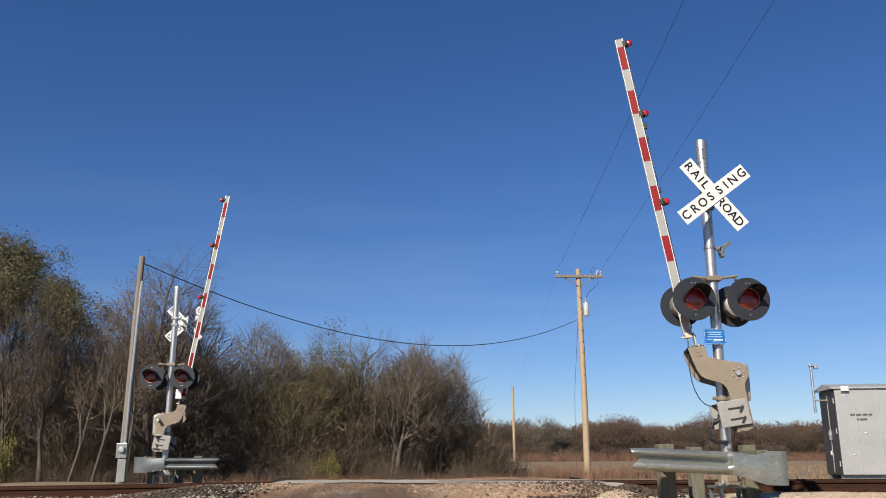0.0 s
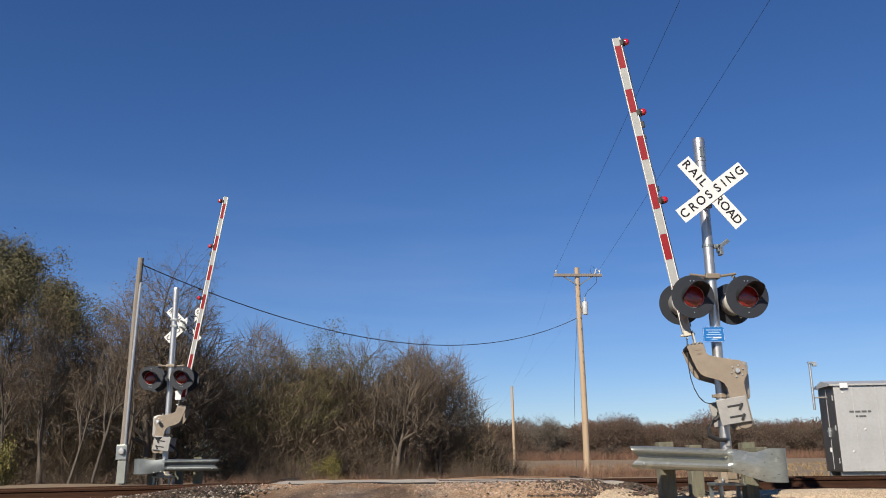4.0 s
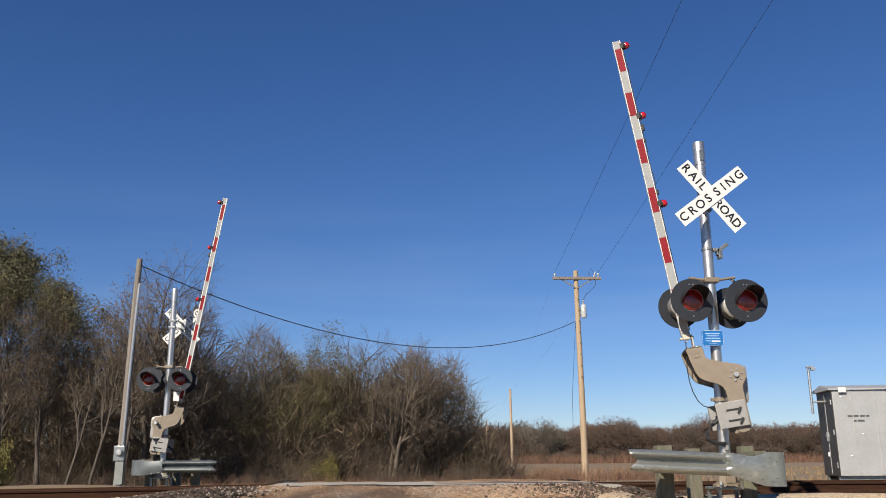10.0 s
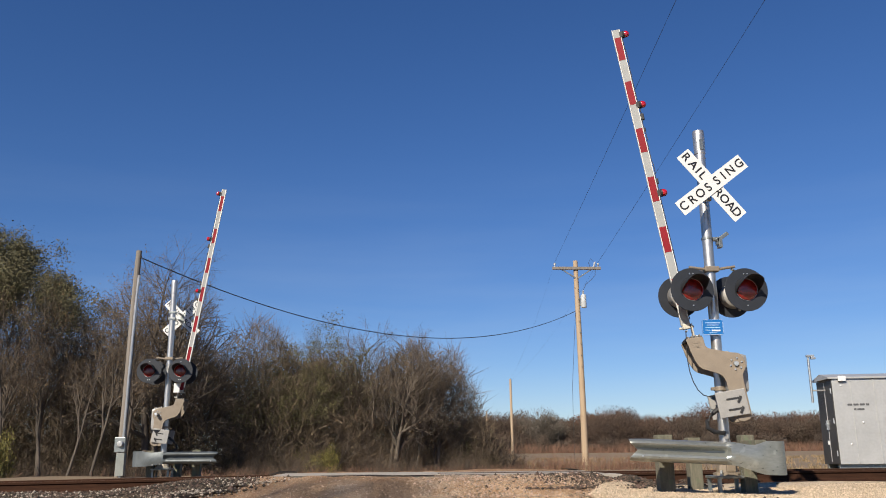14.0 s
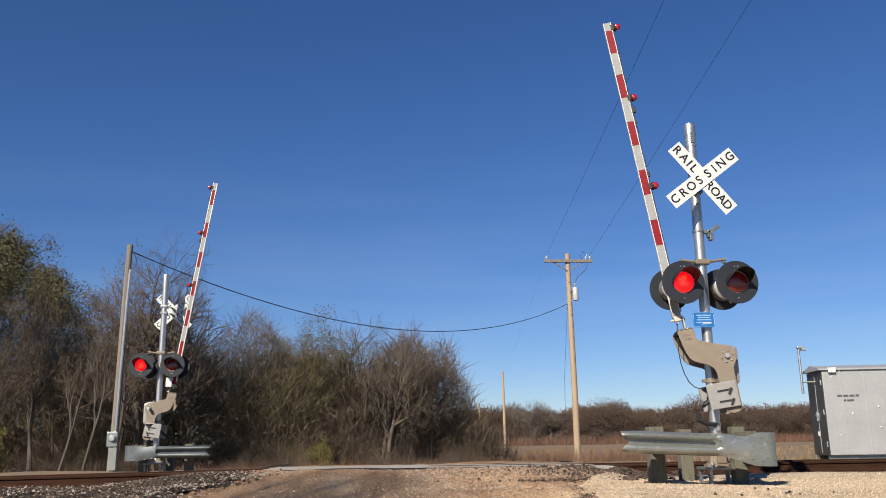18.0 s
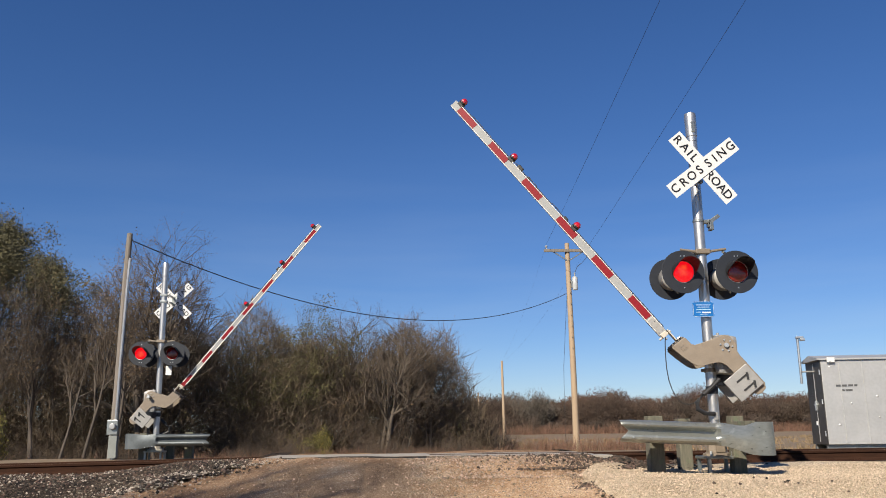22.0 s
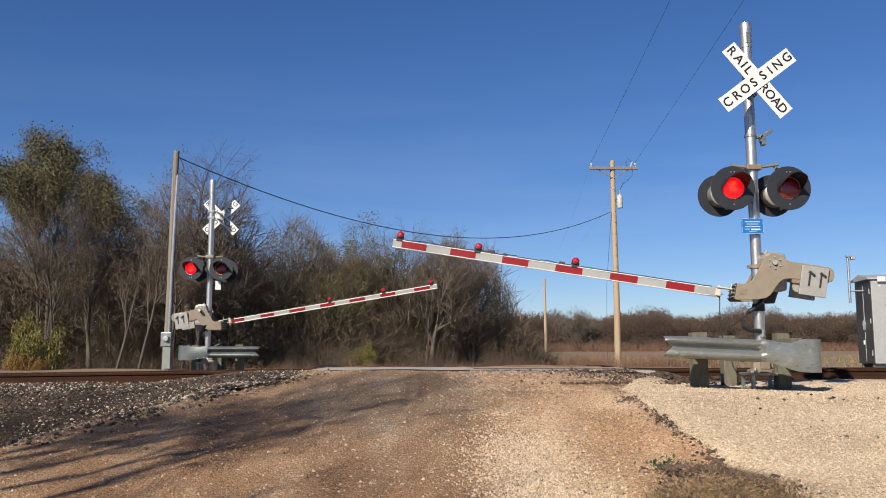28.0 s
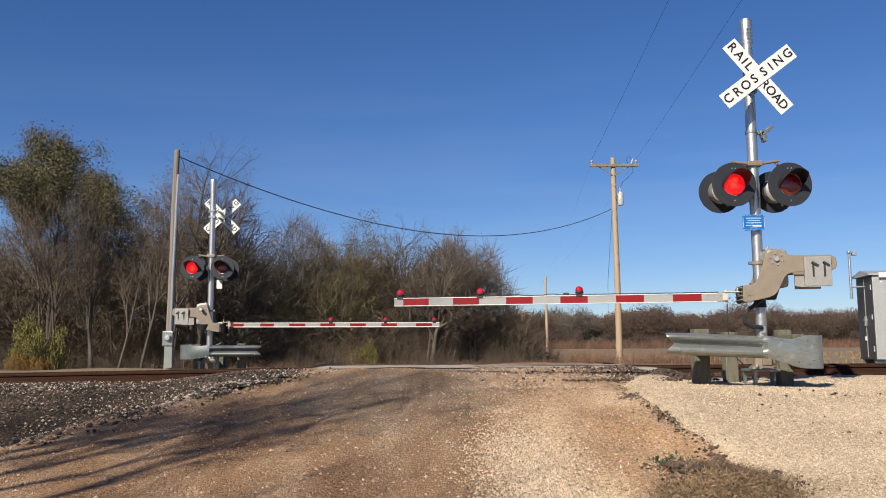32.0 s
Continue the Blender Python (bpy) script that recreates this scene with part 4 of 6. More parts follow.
    hang = part("hanging_wire", bm, rubber, g, "thin black wire hanging from the arm's root")
    HANGS.append((hang, root - 0.02, -drop))
    ARMS.append((arm, pose(px_, -0.06, pz, 0, 0, arm_az)))
    return g


def stripes(tip, first, red, white, n):
    """Red bands from the tip inwards: (from, to) along the arm."""
    out, x = [], tip - first
    for i in range(n):
        out.append((x - red, x))
        x -= red + white
    return out


NEAR = pose(4.262, 11.04, -0.155)
gate("crossing_gate", NEAR, 168.8, 5.12, 0.47, (0.168, 1.611), (-0.019, -0.378, 4.0215), 1.164, 0.217, (-51.0, 37.0), (-0.359, 0.377, 2.60, -0.25, 0.30),
                 "silver railway crossing signal with crossbuck, red flashers and gate", [(4.62, 4.988)] + stripes(5.12, 0.849, 0.368, 0.378, 5), (5.03, 3.886, 2.522), 4.94)
FAR = pose(-5.58, 20.9, -0.13, 0, 0, 180)
gate("crossing_gate", FAR, 180 + 1.8, 5.83, 0.37, (0.15, 1.46), (-0.124, -0.447, 3.88), 1.11, 0.215, (46, -43), (-0.345, 0.395, 2.485, -0.25, 0.28),
                "distant railway crossing signal with gate beside the utility pole", [(5.83 - b, 5.83 - a) for a, b in ((0.187, 0.59), (1.066, 1.45), (1.84, 2.23), (2.6, 2.97), (3.34, 3.74), (4.12, 4.46), (4.86, 5.2))], (5.70, 4.48, 3.12), 4.75, False)


# ---- guardrails ----
def guardrail(m, label, length=1.95, post_z=0.0, slope=0.048, spread_=1.0):
    """A short W-beam guardrail on timber posts, with a flared end shoe. Local x along the rail."""
    g = thing("guardrail", m, label, "guardrail", "guardrails")
    prof = [(0.0, 0.0), (0.05, 0.018), (0.09, 0.045), (0.098, 0.075), (0.088, 0.105), (0.03, 0.14), (0.005, 0.158), (0.005, 0.18), (0.03, 0.2), (0.09, 0.228), (0.098, 0.25), (0.088, 0.272), (0.05, 0.295), (0.0, 0.31)]
    bm = bmesh.new()
    xs = [0.0, 0.02, 0.16, 0.6, 1.15, 1.17, 1.21, 1.28, 1.36, 1.44, 1.52, 1.6, 1.66, 1.72, 1.76, 1.78]
    rings = []
    bend = 0.15
    for x, turn in [(x, 0.0) for x in xs] + [(1.78, radians(a)) for a in range(12, 169, 12)]:
        flat = float(smooth((x - 1.16) / 0.05))
        flare = float(smooth((x - 1.2) / 0.46))
        dip, lift = float(smooth((x - 1.22) / 0.22)), float(smooth((x - 1.5) / 0.2))
        ring = []
        for d, h in prof:
            # the end shoe lies flat over the beam, spreads downwards first and upwards last
            dd = d * (1 - flat) + (0.1 + 0.022 * math.sin(h / 0.31 * math.pi) * (1 - lift)) * flat
            k = (h - 0.155) / 0.155
            hh = 0.155 + (0.136 + 0.002 * flat) * k - slope * x
            hh += spread_ * (-0.098 * flare * (0.5 - 0.5 * k) + (0.056 * lift - 0.026 * dip) * (0.5 + 0.5 * k))
            if x < 0.05:
                # the cut end is pinched
                dd, hh = dd * (0.75 + 3 * x), 0.155 + (hh - 0.155) * (0.92 + 1.5 * x)
            notch = 0.11 * max(0, 1 - abs(h - 0.155) / 0.1) if x < 0.03 else 0.0
            px_, py_ = x + notch, -dd
            if turn:
                # the shoe's end rolls back round an upright axis
                px_, py_ = x + bend * math.sin(turn), -dd + bend * (1 - math.cos(turn))
            ring.append((px_ * length / 1.93, py_, hh))
        rings.append(ring)
    th = 0.006
    front = [[bm.verts.new(p) for p in r] for r in rings]
    rear = [[bm.verts.new((p[0], p[1] + th, p[2])) for p in r] for r in rings]
    for A, sgn in ((front, 1), (rear, -1)):
        for a, b in zip(A, A[1:]):
            for i in range(len(prof) - 1):
                q = (a[i], b[i], b[i + 1], a[i + 1])
                bm.faces.new(q if sgn > 0 else q[::-1])
    for a, b in ((front[0], rear[0]), (rear[-1], front[-1])):
        for i in range(len(prof) - 1):
            bm.faces.new((a[i], a[i + 1], b[i + 1], b[i]))
    for i in (0, len(prof) - 1):
        for k in range(len(rings) - 1):
            bm.faces.new((front[k][i], rear[k][i], rear[k + 1][i], front[k + 1][i]))
    bmesh.ops.recalc_face_normals(bm, faces=bm.faces)
    beam = part("beam", bm, galv_beam, g, "dull galvanised corrugated steel beam with flared end", True)
    beam.matrix_basis = pose(0, 0, 0.385)
    for x, z in ((0.14, 0.46), (1.30, 0.405), (1.46, 0.385)):
        bm = bmesh.new()
        tube(bm, (x, -0.105, z), (x, -0.02, z), 0.013, n=8)
        part("bolt", bm, galv, g)
    for x, y, h, w in ((0.59, 0.52, 0.72, 0.19), (1.66, 0.50, 0.705, 0.165)):
        bm = bmesh.new()
        box(bm, x - w / 2, x + w / 2, y - w / 2, y + w / 2, -0.5 + post_z, h, 0.01)
        part("post", bm, wood_post, g, "weathered square timber post")
    for x in (0.58, 1.65):
        bm = bmesh.new()
        box(bm, x - 0.07, x + 0.07, 0.008, 0.42, 0.38, 0.64, 0.008)
        part("blockout", bm, wood_post, g, "timber block between beam and post")
    # return rail on a post behind
    bm = bmesh.new()
    box(bm, 1.10, 1.27, 1.05, 1.22, -0.5 + post_z, 0.69, 0.01)
    part("post", bm, wood_post, g, "weathered square timber post")
    bm = bmesh.new()
    box(bm, 0.42, 0.66, 0.95, 1.05, 0.45, 0.665, 0.01)
    part("spacer_block", bm, wood_post, g, "short timber spacer block")
    bm = bmesh.new()
    box(bm, 1.02, 1.42, 1.22, 1.3, 0.42, 0.64, 0.01)
    part("spacer_block", bm, wood_post, g, "short timber spacer block")
    return g


guardrail(pose(2.81, 10.38, -0.155), "galvanised guardrail on timber posts shielding the gate base")
far_rail = guardrail(pose(-4.18, 20.33, -0.22), "distant dull guardrail on timber posts in front of the far gate", slope=0.0, spread_=0.55)
for o in far_rail.children:
    # the mirror image of the near one: its flared end points the other way
    o.data.transform(Matrix.Diagonal((-1, 1, 1, 1)))
    o.data.flip_normals()
    # the far beam takes a darker grey than the near one
    if o.name.startswith("beam"):
        o.data.materials[0] = galv_dark
        o["label"] = "dark corrugated steel beam"


# ---- poles ----
def pole_mesh(bm, p0, p1, r0, r1, n=18):
    """A slightly crooked timber pole."""
    p0, p1 = Vector(p0), Vector(p1)
    rings = []
    for i in range(11):
        u = i / 10
        c = p0.lerp(p1, u) + Vector((0.02 * math.sin(5 * u + p0.x), 0.015 * math.sin(7 * u), 0))
        r = r0 + (r1 - r0) * u
        rings.append([bm.verts.new(c + Vector((r * math.cos(2 * math.pi * k / n), r * math.sin(2 * math.pi * k / n), 0.01 * math.sin(3 * k) if i == 10 else 0))) for k in range(n)])
    for a, b in zip(rings, rings[1:]):
        for k in range(n):
            bm.faces.new((a[k], a[(k + 1) % n], b[(k + 1) % n], b[k]))
    bm.faces.new(rings[-1])


def utility_pole(m, height, label, armed=True):
    g = thing("utility_pole", m, label, "utility pole", "utility poles")
    bm = bmesh.new()
    pole_mesh(bm, (0, 0, -0.8), (0, 0, height), 0.165, 0.115)
    part("shaft", bm, wood_pole, g, "pale brown timber shaft", True)
    if not armed:
        return g
    za = height - 0.40
    bm = bmesh.new()
    box(bm, -1.22, 1.22, -0.18, -0.06, za - 0.07, za + 0.07, 0.008)
    part("crossarm", bm, wood_grey, g, "grey weathered crossarm")
    for s in (-1, 1):
        bm = bmesh.new()
        box(bm, 0, 0.86, -0.02, 0.02, -0.032, 0.032, 0.003, pose(0.06 * s, -0.10, za - 0.5, 0, -33, 0) if s > 0 else pose(-0.06, -0.10, za - 0.5, 0, 180 + 33, 0))
        part("arm_brace", bm, galv_dull, g)
        bm = bmesh.new()
        lathe(bm, [(0.001, 0.0), (0.03, 0.0), (0.03, 0.08), (0.055, 0.1), (0.05, 0.13), (0.07, 0.15), (0.05, 0.2), (0.001, 0.21)], 12, pose(1.1 * s, -0.115, za + 0.06))
        part("insulator", bm, insul, g, "grey ceramic insulator", True)
    bm = bmesh.new()
    lathe(bm, [(0.001, -0.34), (0.13, -0.34), (0.14, -0.3), (0.14, 0.26), (0.12, 0.31), (0.05, 0.34), (0.001, 0.34)], 18, pose(0.29, -0.05, height - 2.05))
    can = part("transformer", bm, trans, g, "grey cylindrical transformer can", True)
    bm = bmesh.new()
    lathe(bm, [(0.03, 0.0), (0.05, 0.03), (0.03, 0.06), (0.05, 0.09), (0.03, 0.12), (0.05, 0.15), (0.02, 0.2), (0.001, 0.2)], 10, pose(0.29, -0.05, height - 1.71))
    part("bushing", bm, insul, can, "", True)
    bm = bmesh.new()
    box(bm, 0.1, 0.2, -0.1, 0.0, height - 2.3, height - 1.9, 0.01)
    part("transformer_bracket", bm, galv_dull, g)
    bm = bmesh.new()
    lathe(bm, [(0.001, 0), (0.035, 0), (0.045, 0.08), (0.035, 0.12), (0.045, 0.2), (0.03, 0.28), (0.001, 0.3)], 10, pose(0.86, -0.13, za + 0.07, 0, 20, 0))
    part("fuse_cutout", bm, insul, g, "", True)
    bm = bmesh.new()
    cable(bm, [(0.95, -0.12, za), (0.93, -0.1, za - 0.35), (0.7, -0.08, za - 0.6), (0.45, -0.06, za - 0.8), (0.29, -0.05, height - 1.53)], 0.014, 5)
    cable(bm, [(0.88, -0.12, za + 0.35), (0.72, -0.12, za + 0.5), (0.62, -0.12, za + 0.28), (0.7, -0.12, za + 0.05)], 0.012, 5)
    part("jumper_wire", bm, wire_mat, g)
    bm = bmesh.new()
    cable(bm, [(-0.14, -0.06, height - 2.6), (-0.27, -0.06, height - 4), (-0.46, -0.06, height - 6.2), (-0.5, -0.06, 2.0), (-0.52, -0.06, 0.0)], 0.009, 5)
    part("ground_wire", bm, wire_mat, g)
    for k in range(9):
        bm = bmesh.new()
        zz = height - 0.9 - 0.55 * k
        tube(bm, (0.02, -0.12, zz), (0.02, -0.2, zz), 0.02, n=6)
        part("pole_bolt", bm, galv_dull, g)
    return g


utility_pole(pose(8.91, 40.88, -0.25, 0, 0, 0), 9.97, "tall pale timber utility pole with crossarm and transformer")
utility_pole(pose(10.15, 76.4, -0.35), 7.2, "thin bare timber pole standing in the field", False).scale = (0.85, 0.85, 1)
utility_pole(pose(11.6, 112, 0.1), 5.6, "distant bare timber pole before the woods", False).scale = (0.8, 0.8, 1)
utility_pole(pose(6.2, -18, -1.0), 15.2, "tall timber utility pole that carries the wires on", True)

# leaning service pole by the far gate
sp = thing("service_pole", pose(-6.845, 21.75, -0.16), "leaning grey timber service pole with meter box", "utility pole", "utility poles")
bm = bmesh.new()
pole_mesh(bm, (-0.045, 0, -0.6), (0.08, 0.0, 5.745), 0.10, 0.072)
part("shaft", bm, wood_grey, sp, "grey weathered timber shaft", True)
bm = bmesh.new()
cable(bm, [(0.06, -0.085, 0.6), (0.075, -0.08, 2.5), (0.105, -0.075, 4.2), (0.125, -0.07, 5.0), (0.145, -0.07, 5.08)], 0.034, 10)
part("conduit_pipe", bm, alu, sp, "grey metal conduit up the pole", True)
bm = bmesh.new()
box(bm, -0.09, 0.17, -0.26, -0.11, 0.62, 0.98, 0.012)
mb = part("meter_box", bm, galv_dull, sp, "grey electric meter box")
bm = bmesh.new()
lathe(bm, [(0.08, 0), (0.08, 0.05), (0.06, 0.08), (0.001, 0.09)], 18, pose(0.06, -0.26, 0.82, 90, 0, 0))
part("meter_dial", bm, insul, mb, "", True)
bm = bmesh.new()
box(bm, -0.03, 0.17, -0.26, -0.11, 0.06, 0.60, 0.01)
part("breaker_box", bm, box_paint, sp, "grey breaker box below the meter")
bm = bmesh.new()
tube(bm, (0.07, -0.18, -0.3), (0.07, -0.18, 0.06), 0.03, n=10)
part("ground_pipe", bm, galv, sp)
bm = bmesh.new()
cable(bm, [(0.14, -0.05, 5.6), (0.23, -0.03, 5.42), (0.27, 0, 5.26), (0.22, 0, 5.16), (0.15, -0.06, 5.1)], 0.01, 5)
part("drip_loop", bm, wire_mat, sp)


# ---- wires ----
def wire(a, b, sag, r, label, n=48):
    a, b = Vector(a), Vector(b)
    bm = bmesh.new()
    cable(bm, [a.lerp(b, i / n) - Vector((0, 0, 4 * sag * (i / n) * (1 - i / n))) for i in range(n + 1)], r, 5)
    return tagged(link_mesh("overhead_wire", bm, wire_mat), label, "wire", "overhead wires")


wire((-6.70, 21.7, 5.39), (8.74, 40.8, 7.14), 1.7, 0.015, "black twisted service cable sagging between two poles")
for s in (-1, 1):
    wire((8.91 + 1.1 * s, 40.77, 9.62), (6.2 + 1.1 * s, -18.1, 14.35), 0.35, 0.0055, "thin overhead power wire", 60)
    wire((8.91 + 1.1 * s, 40.77, 9.62), (10.15 + 0.1 * s, 76.4, 6.75), 0.6, 0.002, "thin overhead power wire")
wire((10.15, 76.4, 6.75), (11.6, 112, 5.6), 0.4, 0.002, "thin overhead power wire")


# ---- signal cabinet ----
text_grey = mat("worn black print", (0.1, 0.1, 0.1), (0.05, 0.05, 0.05), 30, 0.5)


def signal_cabinet(m):
    g = thing("signal_cabinet", m, "large aluminium railway signal cabinet with a low gable roof", "signal cabinet")
    W, D, H = 2.9, 1.08, 1.98
    bm = bmesh.new()
    box(bm, 0, W, 0, D, 0.0, H, 0.012)
    body = part("body", bm, cab_alu, g, "mill-finish aluminium cabinet body")
    bm = bmesh.new()
    prism(bm, [(-0.05, 0), (D + 0.05, 0), (D + 0.05, 0.04), (D / 2, 0.15), (-0.05, 0.04)], -0.10, W + 0.1)
    bmesh.ops.transform(bm, matrix=Matrix(((0, 1, 0, 0), (1, 0, 0, 0), (0, 0, 1, 0), (0, 0, 0, 1))), verts=bm.verts)
    bmesh.ops.recalc_face_normals(bm, faces=bm.faces)
    roof = part("roof", bm, cab_alu, g, "low gable roof of folded sheet metal")
    roof.matrix_basis = pose(0, 0, H)
    for x in (0.42, 0.95, 1.5, 2.05, 2.6):
        bm = bmesh.new()
        box(bm, x - 0.012, x + 0.012, -0.012, 0.0, 0.02, H - 0.03, 0.004)
        part("seam", bm, cab_alu, body)
    for x in (0.22, 2.3):
        bm = bmesh.new()
        box(bm, x - 0.09, x + 0.09, -0.075, -0.05, H - 0.06, H + 0.06, 0.006)
        tube(bm, (x - 0.02, -0.076, H - 0.03), (x - 0.02, -0.085, H - 0.03), 0.012, n=8)
        tube(bm, (x - 0.09 + 0.06, -0.02, H - 0.16), (x - 0.03, 0.0, H - 0.16), 0.02, n=8)
        part("lifting_lug", bm, sign_white, g, "pale lifting lug")
    # end door with vents, latch and hinges
    # the whole end takes a much darker brown than the body
    bm = bmesh.new()
    box(bm, -0.02, -0.003, 0.0, D, 0.0, H - 0.01, 0.006)
    door = part("door", bm, cab_dark, g, "dark end door with a latch")
    bm = bmesh.new()
    box(bm, -0.03, -0.02, 0.5, 0.53, 0.05, H - 0.06, 0.002)
    part("door_seam", bm, cab_alu, door)
    for k in range(9):
        bm = bmesh.new()
        zz = 1.15 + 0.07 * k
        box(bm, -0.032, -0.02, 0.64, 0.92, zz, zz + 0.022, 0.003)
        part("vent_slat", bm, cab_dark, door)
    bm = bmesh.new()
    box(bm, -0.07, -0.02, 0.42, 0.58, 0.92, 0.96, 0.006)
    box(bm, -0.08, -0.02, 0.44, 0.48, 0.80, 1.02, 0.006)
    part("latch", bm, galv, door, "pale metal door latch")
    bm = bmesh.new()
    box(bm, -0.05, -0.02, 0.56, 0.6, 0.45, 0.55, 0.004)
    part("tag", bm, sign_white, door)
    for zz in (0.25, 1.0, 1.7):
        bm = bmesh.new()
        tube(bm, (-0.025, 0.07, zz - 0.06), (-0.025, 0.07, zz + 0.06), 0.018, n=8)
        part("hinge", bm, galv, door)
    # two lines of writing as bars, and rivets
    for x0, x1, z0 in ((0.30, 0.55, 1.34), (0.575, 0.69, 1.34), (0.715, 0.79, 1.34), (0.41, 0.49, 1.23), (0.51, 0.67, 1.23)):
        bm = bmesh.new()
        box(bm, x0, x1, -0.0055, -0.0035, z0 + 0.006, z0 + 0.052)
        part("text_bar", bm, text_grey, body)
    for x, z in ((0.3, 0.45), (0.62, 0.95), (1.22, 1.1), (1.22, 0.62), (1.8, 1.3), (1.8, 0.5), (2.3, 0.9)):
        bm = bmesh.new()
        lathe(bm, [(0.0005, 0.008), (0.02, 0.006), (0.03, 0.0)], 10, pose(x, 0, z, 90, 0, 0))
        part("rivet", bm, cab_alu, body, "", True)
    # base beams
    for y in (0.1, D - 0.2):
        bm = bmesh.new()
        box(bm, 0, W, y, y + 0.1, -0.28, 0.0, 0.006)
        part("base_beam", bm, galv_dull, g)
    # antenna pipe on a side bracket
    bm = bmesh.new()
    tube(bm, (-0.34, 0.45, 1.45), (-0.34, 0.45, 2.58), 0.03, n=12)
    part("antenna_pipe", bm, galv, g, "grey antenna pipe", True)
    bm = bmesh.new()
    tube(bm, (-0.34, 0.45, 1.74), (0.0, 0.45, 1.74), 0.018, n=8)
    part("pipe_bracket", bm, plate_grey, g)
    bm = bmesh.new()
    box(bm, -0.38, -0.2, 0.4, 0.5, 2.56, 2.61, 0.008)
    box(bm, -0.28, -0.18, 0.38, 0.5, 2.5, 2.56, 0.008)
    part("pipe_head", bm, galv, g)
    return g


signal_cabinet(pose(10.33, 19.72, 0.02, 0, 0, -9.3))


# ---- plants ----
def tubes(segs, n):
    """Tapered prisms for rows of (p0, p1, r0, r1)."""
    S = np.asarray(segs, float)
    p0, p1, r0, r1 = S[:, 0:3], S[:, 3:6], S[:, 6], S[:, 7]
    d = p1 - p0
    d /= np.linalg.norm(d, axis=1, keepdims=True) + 1e-9
    ref = np.where(np.abs(d[:, 2:3]) > 0.9, np.array([[1.0, 0, 0]]), np.array([[0, 0, 1.0]]))
    u = np.cross(d, ref)
    u /= np.linalg.norm(u, axis=1, keepdims=True) + 1e-9
    w = np.cross(d, u)
    a = np.arange(n) * 2 * np.pi / n
    ring = u[:, None] * np.cos(a)[None, :, None] + w[:, None] * np.sin(a)[None, :, None]
    V = np.concatenate([p0[:, None] + ring * r0[:, None, None], p1[:, None] + ring * r1[:, None, None]], 1)
    k = np.arange(n)
    quad = np.stack([k, (k + 1) % n, n + (k + 1) % n, n + k], 1)
    F = (quad[None] + (np.arange(len(S)) * 2 * n)[:, None, None]).reshape(-1, 4)
    return V.reshape(-1, 3), F


def grow(seed, height, kids, first, lean, up, wander, ratio, r_trunk, stems=1, spread=35.0):
    """Branch segments level by level: a list of rows for each level. kids: side shoots on a branch of each level."""
    rs = np.random.default_rng(seed)
    levels = [[] for _ in range(len(kids) + 1)]

    def branch(p, d, length, r, lv):
        steps = (7, 5, 4, 3, 2)[min(lv, 4)] if lv < len(kids) else 1
        pts, dirs = [p], []
        for i in range(steps):
            d = d + rs.normal(0, wander * (1 + 0.35 * lv), 3) + np.array([0, 0, up[min(lv, len(up) - 1)]])
            d = d / np.linalg.norm(d)
            pts.append(pts[-1] + d * length / steps)
            dirs.append(d)
        taper = (0.14, 0.28)[lv] if lv < 2 else 0.45
        for i in range(steps):
            levels[lv].append((*pts[i], *pts[i + 1], r * (1 - (1 - taper) * i / steps), r * (1 - (1 - taper) * (i + 1) / steps)))
        if lv >= len(kids):
            return
        n = max(1, int(rs.normal(kids[lv], kids[lv] * 0.18) + 0.5))
        for k in range(n):
            u = first[min(lv, len(first) - 1)] + (1 - first[min(lv, len(first) - 1)]) * (k + rs.random()) / n
            i = min(int(u * steps), steps - 1)
            f = u * steps - i
            q = pts[i] * (1 - f) + pts[i + 1] * f
            side = rs.normal(0, 1, 3)
            side -= dirs[i] * (side @ dirs[i])
            side /= np.linalg.norm(side) + 1e-9
            ang = radians(rs.normal(spread + 6 * lv, 11))
            dd = dirs[i] * math.cos(ang) + side * math.sin(ang)
            branch(q, dd, length * rs.uniform(0.8, 1.2) * ratio[min(lv, len(ratio) - 1)] * (1.12 - 0.5 * u), r * (1 - (1 - taper) * u) * 0.68, lv + 1)

    for s in range(stems):
        a = rs.uniform(0, 6.28)
        t = lean * (0.3 + rs.random()) if stems > 1 else lean * rs.random()
        off = np.array([math.cos(a), math.sin(a), 0]) * (0.16 * (stems > 1))
        branch(np.array([0, 0, -0.3]) + off, np.array([math.cos(a) * t, math.sin(a) * t, 1.0]), height * rs.uniform(0.8, 1.0), r_trunk * rs.uniform(0.75, 1), 0)
    return levels


def stem(rows, n):
    """One trunk as a single tapered tube, closed at its top."""
    R = np.asarray(rows, float)
    P, r = np.concatenate([R[:, 0:3], R[-1:, 3:6]]), np.concatenate([R[:, 6], R[-1:, 7]])
    d = np.gradient(P, axis=0)
    u = np.cross(d, np.array([1.0, 0.1, 0]))
    u /= np.linalg.norm(u, axis=1, keepdims=True)
    w = np.cross(d, u)
    w /= np.linalg.norm(w, axis=1, keepdims=True)
    a = np.arange(n) * 2 * np.pi / n
    V = (P[:, None] + r[:, None, None] * (u[:, None] * np.cos(a)[None, :, None] + w[:, None] * np.sin(a)[None, :, None])).reshape(-1, 3)
    k = np.arange(n)
    ring = np.stack([k, (k + 1) % n, n + (k + 1) % n, n + k], 1)
    return V, (ring[None] + (np.arange(len(P) - 1) * n)[:, None, None]).reshape(-1, 4)


